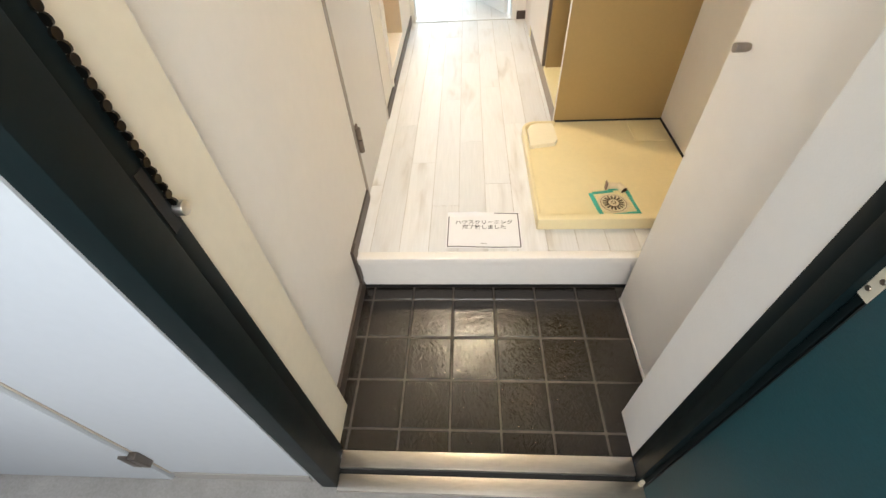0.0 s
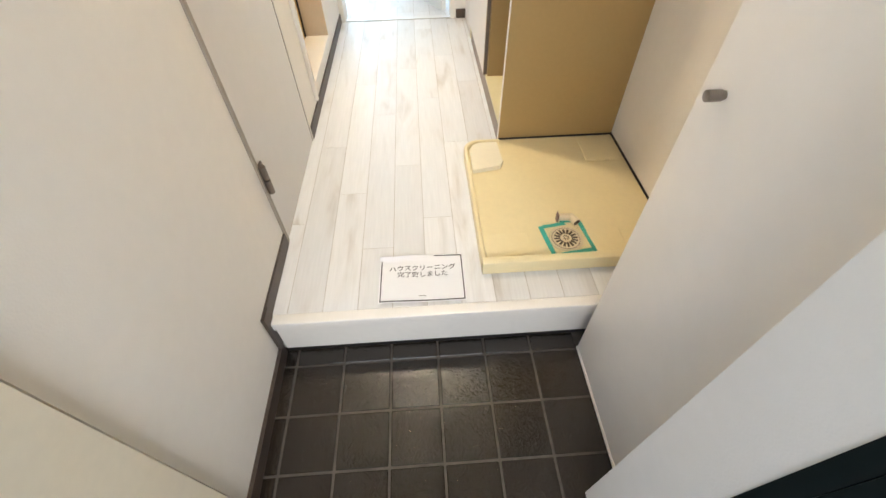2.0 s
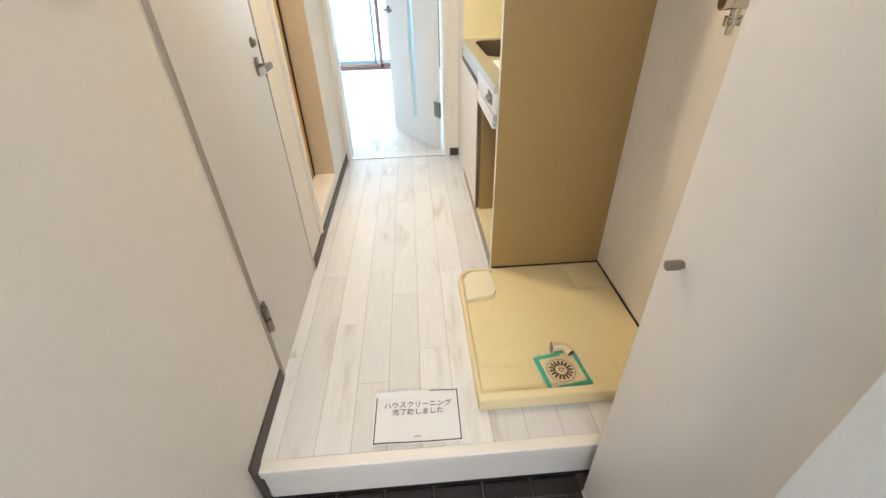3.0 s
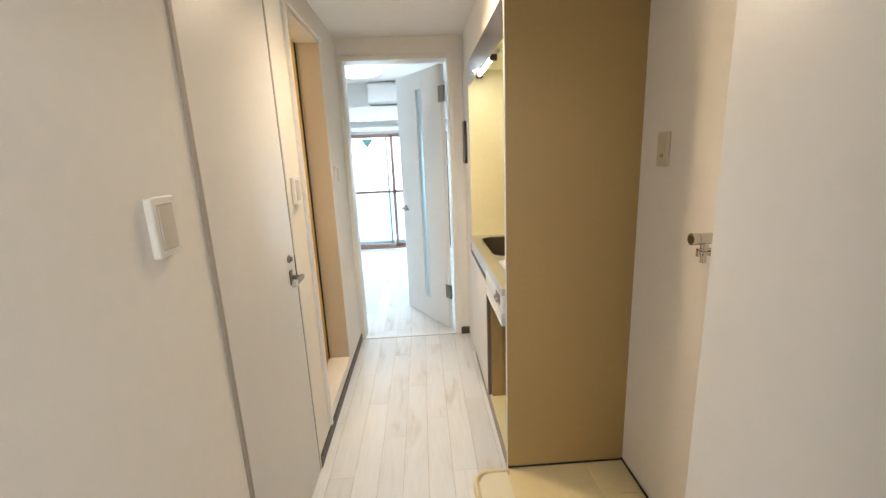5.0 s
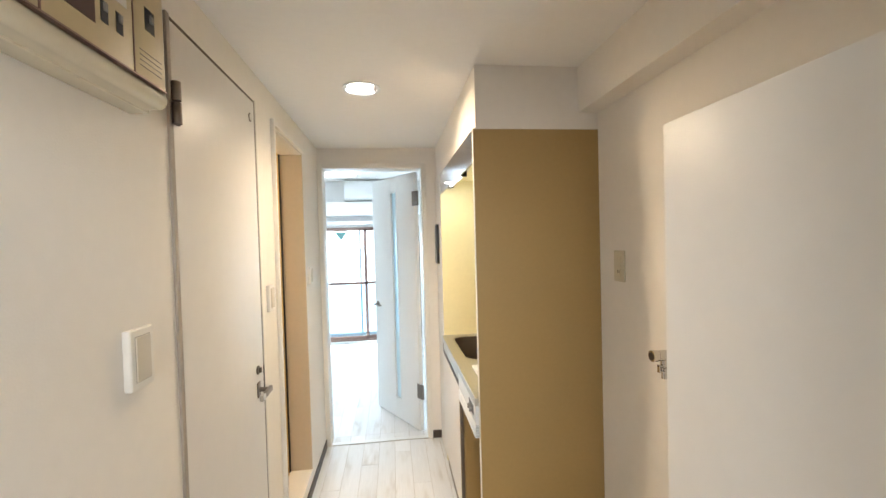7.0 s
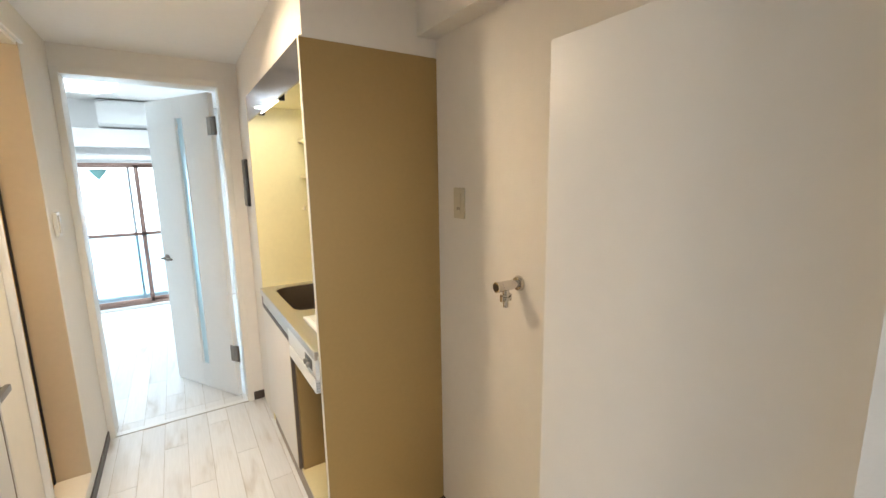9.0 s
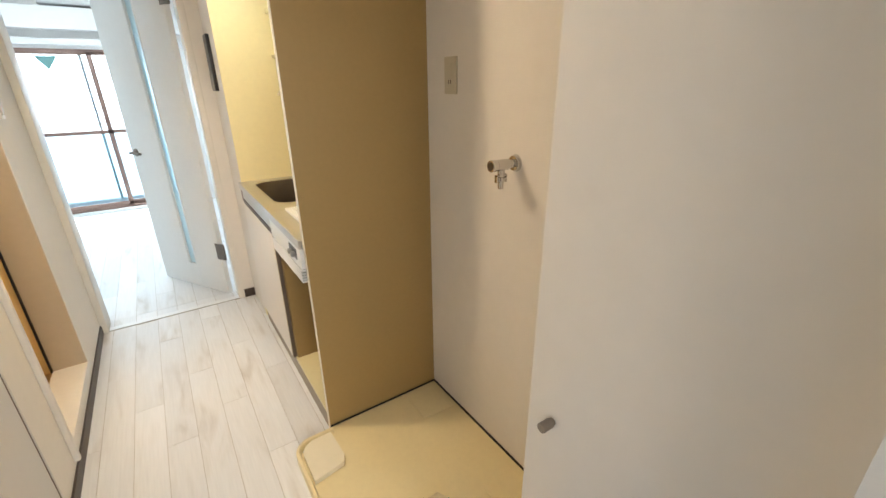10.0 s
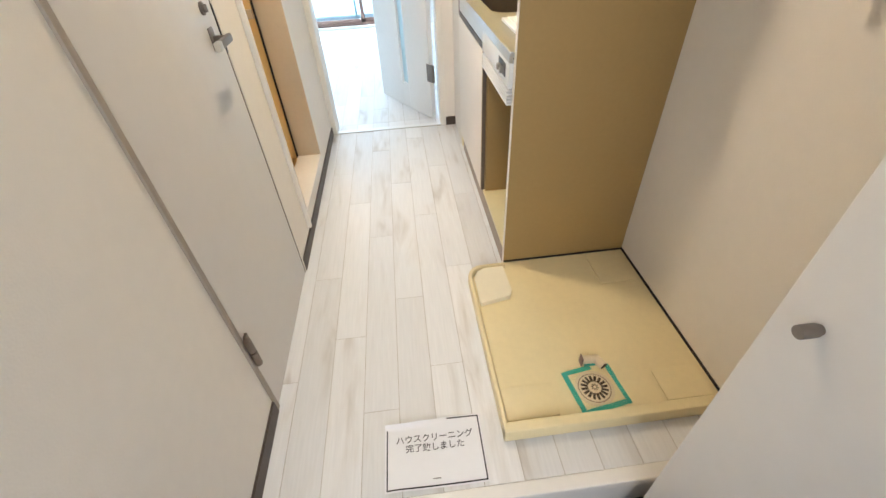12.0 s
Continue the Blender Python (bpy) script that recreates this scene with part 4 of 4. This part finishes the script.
    part("band", one(0.884, 0.892, 0.9345, 2.1095, 1.868, 2.0035), M_BAND, g)
    part("underside", one(0.892, RIGHT - 0.008, 0.9385, 2.1095, 1.955, 1.965), M_YELLOW, g)
    f = thing("kitchen_strip_light", "short lit fluorescent strip light under the hood", "strip light", (0.955, 1.84, 1.955))
    part("housing", one(0.925, 0.985, 1.55, 2.10, 1.935, 1.9545, 0.003), M_WHITEPL, f)
    part("tube", rod(bmesh.new(), (0.955, 1.585, 1.925), (0.955, 2.08, 1.925), 0.012, seg=20), M_GLOWTUBE, f, "glowing tube")
    for y in (1.575, 2.088):
        part("end_cap", one(0.936, 0.974, y - 0.012, y + 0.012, 1.905, 1.940, 0.003), M_BLACK, f)
    for z in (1.765, 1.55):
        r = thing("dish_shelf", "small pale yellow shelf on the splash wall", "shelf", (1.3, 1.9, z), "shelves above the sink")
        part("board", one(1.155, RIGHT - 0.007, 1.25, 2.108, z - 0.008, z + 0.008, 0.002), M_YELLOW, r)
    q = thing("wall_hook", "small ivory hook on the splash wall", "hook", (1.16, 2.1, 1.34))
    hk = rod(bmesh.new(), (1.16, 2.1105, 1.355), (1.16, 2.075, 1.352), 0.005, seg=12)
    rod(hk, (1.16, 2.078, 1.35), (1.16, 2.074, 1.372), 0.005, seg=12)
    part("hook_arm", hk, M_IVORY, q)


kitchenette()


# ---- downlight ----
def downlight():
    t = thing("downlight", "round recessed ceiling downlight, lit warm", "downlight", (0.425, 1.20, CEIL))
    bm = bmesh.new()
    x, y, seg = 0.425, 1.20, 48
    prof = [(0.088, CEIL - 0.0005), (0.087, CEIL - 0.006), (0.074, CEIL - 0.006), (0.066, CEIL + 0.03), (0.058, CEIL + 0.06)]
    rings = [[bm.verts.new((x + r * math.cos(2 * math.pi * k / seg), y + r * math.sin(2 * math.pi * k / seg), z)) for k in range(seg)] for r, z in prof]
    for a, b in zip(rings, rings[1:]):
        for k in range(seg):
            bm.faces.new((a[k - 1], a[k], b[k], b[k - 1]))
    part("trim_ring", bm, M_WHITEPL, t)
    part("lens", rod(bmesh.new(), (x, y, CEIL + 0.012), (x, y, CEIL + 0.03), 0.058, seg=40), M_GLOW, t, "glowing warm lens")


downlight()


# ---- room door ----
def room_door():
    f = thing("door_3", "white doorway to the sunlit room", "door frame", (0.4, 2.5, 0.0), kind="structure")
    part("left_jamb", one(-0.0, 0.034, DOOR_Y - 0.012, 2.612, 0.0, 2.142, 0.003), M_TRIM, f)
    part("right_jamb", one(0.778, 0.815, DOOR_Y - 0.012, 2.612, 0.0, 2.142, 0.003), M_TRIM, f)
    part("head", one(0.034, 0.778, DOOR_Y - 0.012, 2.612, 2.108, 2.144, 0.003), M_TRIM, f)
    part("threshold", one(0.034, 0.778, DOOR_Y, 2.508, -0.001, 0.004, 0.001, 1), M_WHITEPL, f)
    part("threshold_joint", one(0.034, 0.778, DOOR_Y - 0.005, DOOR_Y - 0.0005, -0.001, 0.0022), M_GREYTRIM, f, "grey joint along the threshold")
    t = thing("room_door", "white flush room door, ajar, with glazed slit", "door", (0.755, 2.56, 0.01))
    turn = Matrix.Translation((0.741, 2.572, 0)) @ Matrix.Rotation(math.atan2(3.175 - 2.545, 0.388 - 0.757), 4, "Z")
    W = 0.70
    a, b = W - 0.415, W - 0.325
    part("leaf", boxes((0, a, -0.018, 0.018, 0.012, 2.095, 0.002, 2, turn), (b, W, -0.018, 0.018, 0.012, 2.095, 0.002, 2, turn), (a, b, -0.018, 0.018, 0.012, 0.19, 0.0, 2, turn), (a, b, -0.018, 0.018, 1.96, 2.095, 0.0, 2, turn)), M_DOORWHITE, t)
    ob = part("slit_pane", one(a, b, -0.003, 0.003, 0.19, 1.96, turn=turn), M_FROST, t, "frosted glass slit")
    ob.visible_shadow = False
    part("slit_bead", boxes((a - 0.004, a + 0.006, -0.021, 0.021, 0.186, 1.964, 0.002, 1, turn), (b - 0.006, b + 0.004, -0.021, 0.021, 0.186, 1.964, 0.002, 1, turn)), M_DOORWHITE, t)
    for side in (-1, 1):
        lv = bmesh.new()
        rod(lv, turn @ Vector((W - 0.055, 0.018 * side, 0.975)), turn @ Vector((W - 0.055, 0.026 * side, 0.975)), 0.026, bev=0.002)
        rod(lv, turn @ Vector((W - 0.055, 0.02 * side, 0.975)), turn @ Vector((W - 0.055, 0.062 * side, 0.975)), 0.009)
        rod(lv, turn @ Vector((W - 0.047, 0.058 * side, 0.975)), turn @ Vector((W - 0.165, 0.058 * side, 0.975)), 0.009, bev=0.002)
        part("lever", lv, M_NICKEL, t, "satin nickel lever")
    for z in (0.335, 1.885):
        part("hinge", boxes((-0.012, 0.030, 0.0175, 0.0215, z - 0.058, z + 0.058, 0.001, 1, turn), (-0.046, -0.012, 0.006, 0.020, z - 0.058, z + 0.058, 0.003, 2, turn)), M_NICKEL, t, "satin nickel hinge")


room_door()


# ---- room window, balcony and what is seen through it ----
def window():
    f = thing("window_1", "brown aluminium sliding balcony window with pale lower glass", "window", (0.1, 5.75, 0.03), kind="structure")
    x0, x1, z0, z1, mid = -0.74, 0.96, 0.03, 1.77, 0.915
    part("window_frame", boxes((x0, x1, 5.70, 5.80, z0, z0 + 0.025, 0.003), (x0, x1, 5.70, 5.80, z1 - 0.02, z1, 0.003), (x0, x0 + 0.03, 5.70, 5.80, z0, z1, 0.003), (x1 - 0.03, x1, 5.70, 5.80, z0, z1, 0.003)), M_BRONZE, f)
    for a, b, y in ((x0 + 0.03, 0.150, 5.722), (0.105, x1 - 0.03, 5.762)):
        s = part("sash", boxes((a, a + 0.045, y - 0.014, y + 0.014, z0 + 0.025, z1 - 0.02, 0.003), (b - 0.045, b, y - 0.014, y + 0.014, z0 + 0.025, z1 - 0.02, 0.003), (a, b, y - 0.014, y + 0.014, z0 + 0.025, z0 + 0.075, 0.003), (a, b, y - 0.014, y + 0.014, z1 - 0.055, z1 - 0.02, 0.003), (a, b, y - 0.014, y + 0.014, mid - 0.02, mid + 0.02, 0.003)), M_BRONZE, f)
        for p0, p1, m in ((z0 + 0.075, mid - 0.02, M_FROST), (mid + 0.02, z1 - 0.055, M_GLASS)):
            g = part("pane", one(a + 0.04, b - 0.04, y - 0.002, y + 0.002, p0 - 0.004, p1 + 0.004), m, s, "frosted lower pane" if m is M_FROST else "clear upper pane")
            g.visible_shadow = False
    part("inner_stile", one(0.035, 0.062, 5.735, 5.752, z0 + 0.03, z1 - 0.025, 0.003), M_SASHGREY, f, "grey inner stile")
    part("window_sill", one(x0 - 0.02, x1 + 0.02, 5.655, 5.70, 0.0, 0.032, 0.004), M_WHITEPL, f)
    st = thing("window_sticker", "faded teal triangle sticker on the window glass", "sticker", (-0.23, 5.717, 1.55))
    part("triangle", prism(bmesh.new(), [(-0.325, 1.70), (-0.135, 1.70), (-0.23, 1.565)], "y", 5.7165, 5.7188), M_STICKER, st)


window()


def balcony():
    built("balcony_floor", one(-3, 3.5, 5.85, 7.1, -0.25, -0.06), M_CONCRETE, "pale concrete balcony floor", "floor")
    built("balcony_ceiling", one(-3, 3.5, 5.85, 7.1, 2.5, 2.7), M_CONCRETE, "pale concrete balcony ceiling", "ceiling")
    r = thing("balcony_rail", "pale balcony railing with panels and top rail", "railing", (0.2, 6.95, -0.06))
    part("top_rail", one(-3, 3.5, 6.93, 6.98, 0.985, 1.02, 0.006), M_WHITEPL, r)
    part("lower_rail", one(-3, 3.5, 6.94, 6.97, 0.80, 0.825, 0.004), M_WHITEPL, r)
    for k in range(8):
        x = -2.9 + k * 0.91
        part("post", one(x - 0.018, x + 0.018, 6.935, 6.975, -0.06, 0.99, 0.004), M_WHITEPL, r)
    for k in range(7):
        x = -2.9 + k * 0.91
        part("panel", one(x + 0.03, x + 0.88, 6.95, 6.958, 0.0, 0.78), M_WHITEPL, r)


balcony()


tagged(new("backdrop", mesh_of("backdrop", one(-260, 260, 150, 151, -9, 120), M_SKYGLOW)), "bright white hazy sky beyond the balcony", "sky", "", "structure")


def far_house(x, y, w, d, h, col):
    m = mat("far_wall", col, 0.8, var=0.06, scale=0.4)
    t = thing("far_building", "pale apartment block far beyond the balcony", "building", (x, y, -9), "far buildings")
    part("wall", one(x - w / 2, x + w / 2, y, y + d, -9, h), m, t)
    part("roof_edge", one(x - w / 2 - 0.2, x + w / 2 + 0.2, y - 0.2, y + d + 0.2, h, h + 0.4), M_CONCRETE, t)
    floors = int((h + 9) / 3)
    for fl in range(floors):
        for k in range(int(w / 3)):
            wx = x - w / 2 + 1.5 + k * 3
            part("window", one(wx - 0.7, wx + 0.7, y - 0.06, y + 0.02, -8 + fl * 3, -6.6 + fl * 3), M_SASHGREY, t)


far_house(-9, 62, 15, 10, -3, (0.72, 0.60, 0.57))
far_house(9, 70, 18, 10, -4, (0.76, 0.63, 0.60))
far_house(26, 64, 12, 10, -2.0, (0.70, 0.61, 0.62))


def far_tree(x, y, top, seed):
    rng = random.Random(seed)
    t = thing("tree", "dusty green tree far below the balcony", "tree", (x, y, -9))
    trunk = rod(bmesh.new(), (x, y, -9), (x + 0.1, y, top - 2.0), 0.22, 0.09, seg=10)
    limbs = [Vector((x + rng.uniform(-1.3, 1.3), y + rng.uniform(-1.2, 1.2), top - rng.uniform(0.5, 2.6))) for _ in range(9)]
    for p in limbs:
        rod(trunk, (x + 0.05, y, top - 3.4), p, 0.07, 0.02, seg=6)
    part("trunk", trunk, M_BRONZE, t)
    crown = bmesh.new()
    for k in range(1400):
        p = limbs[k % len(limbs)] + Vector((rng.gauss(0, 0.34), rng.gauss(0, 0.34), rng.gauss(0, 0.28)))
        m = Matrix.Translation(p) @ Euler((rng.uniform(0, 3), rng.uniform(0, 3), rng.uniform(0, 6))).to_matrix().to_4x4()
        a = rng.uniform(0.07, 0.13)
        crown.faces.new([crown.verts.new(m @ Vector(q)) for q in ((-a, 0, 0), (0, -a * 0.5, 0.02), (a, 0, 0), (0, a * 0.5, 0.02))])
    part("crown", crown, M_GREEN, t)


far_tree(-1.15, 46, -1.75, 4)


def air_conditioner():
    t = thing("air_conditioner", "white wall air conditioner above the window", "air conditioner", (0.26, 5.6, 2.16))
    prof = [(5.70, 2.165), (5.56, 2.165), (5.505, 2.20), (5.49, 2.26), (5.49, 2.43), (5.51, 2.452), (5.70, 2.452)]
    part("body", prism(bmesh.new(), prof, "x", -0.14, 0.66), M_WHITEPL, t)
    part("flap", one(-0.10, 0.62, 5.500, 5.512, 2.195, 2.235, 0.003), M_WHITEPL, t)
    part("outlet_gap", one(-0.11, 0.63, 5.497, 5.506, 2.238, 2.243), M_GREY, t)
    part("top_grille", one(-0.13, 0.65, 5.52, 5.68, 2.4525, 2.456), M_GREY, t)


air_conditioner()


def room_light():
    t = thing("ceiling_light", "round white ceiling light in the room, lit", "ceiling light", (-0.12, 4.4, 2.47))
    bm = bmesh.new()
    rod(bm, (-0.12, 4.4, 2.365), (-0.12, 4.4, 2.45), 0.25, 0.29, seg=56, bev=0.03)
    part("diffuser", bm, M_GLOWROOM, t, "glowing white round diffuser")
    part("base", rod(bmesh.new(), (-0.12, 4.4, 2.44), (-0.12, 4.4, 2.4695), 0.27, seg=48), M_WHITEPL, t)


room_light()

# ---- floor pieces ----
tile_lines_x = [-0.112, 0.052, 0.216, 0.3795, 0.5435, 0.7075, 0.8715, 1.0355]
tile_lines_y = [-0.740, -0.571, -0.402, -0.232, -0.061, 0.108]


def entrance_tiles():
    g = 0.004
    for i in range(len(tile_lines_x) - 1):
        for j in range(len(tile_lines_y) - 1):
            x0, x1 = max(tile_lines_x[i] + g, 0.0), min(tile_lines_x[i + 1] - g, 1.2)
            y0, y1 = max(tile_lines_y[j] + g, -0.638), min(tile_lines_y[j + 1] - g, 0.0035)
            part("tile", one(x0, x1, y0, y1, TILE_Z - 0.004, TILE_Z, 0.002, 1), M_TILE, entry)


entrance_tiles()

PITCH, PHASE, PLANK = 0.1155, 0.055, 0.92
plank_meshes = {}


def planks(x_lo, x_hi, y_lo, y_hi):
    g = 0.0007
    k0 = math.floor((x_lo - PHASE) / PITCH)
    k = k0
    while PHASE + k * PITCH < x_hi - 0.004:
        x0, x1 = max(PHASE + k * PITCH, x_lo), min(PHASE + (k + 1) * PITCH, x_hi)
        shift = (0.0, 0.37, 0.71, 0.18, 0.55)[k % 5] * PLANK
        y = y_lo - shift
        while y < y_hi - 0.004:
            a, b = max(y, y_lo), min(y + PLANK, y_hi)
            if b - a > 0.01 and x1 - x0 > 0.006:
                key = (round(x1 - x0, 4), round(b - a, 4))
                if key not in plank_meshes:
                    plank_meshes[key] = mesh_of("plank", one(-(x1 - x0) / 2 + g, (x1 - x0) / 2 - g, -(b - a) / 2 + g, (b - a) / 2 - g, -0.004, 0, 0.0008, 1), M_FLOOR, False)
                ob = new("plank", plank_meshes[key])
                ob.location = ((x0 + x1) / 2, (a + b) / 2, 0)
                ob.parent = base
            y += PLANK
        k += 1


planks(0.0, RIGHT, 0.036, DOOR_Y)
planks(-1.3, 1.45, 2.6, 5.7)
planks(0.034, 0.778, 2.509, 2.6)
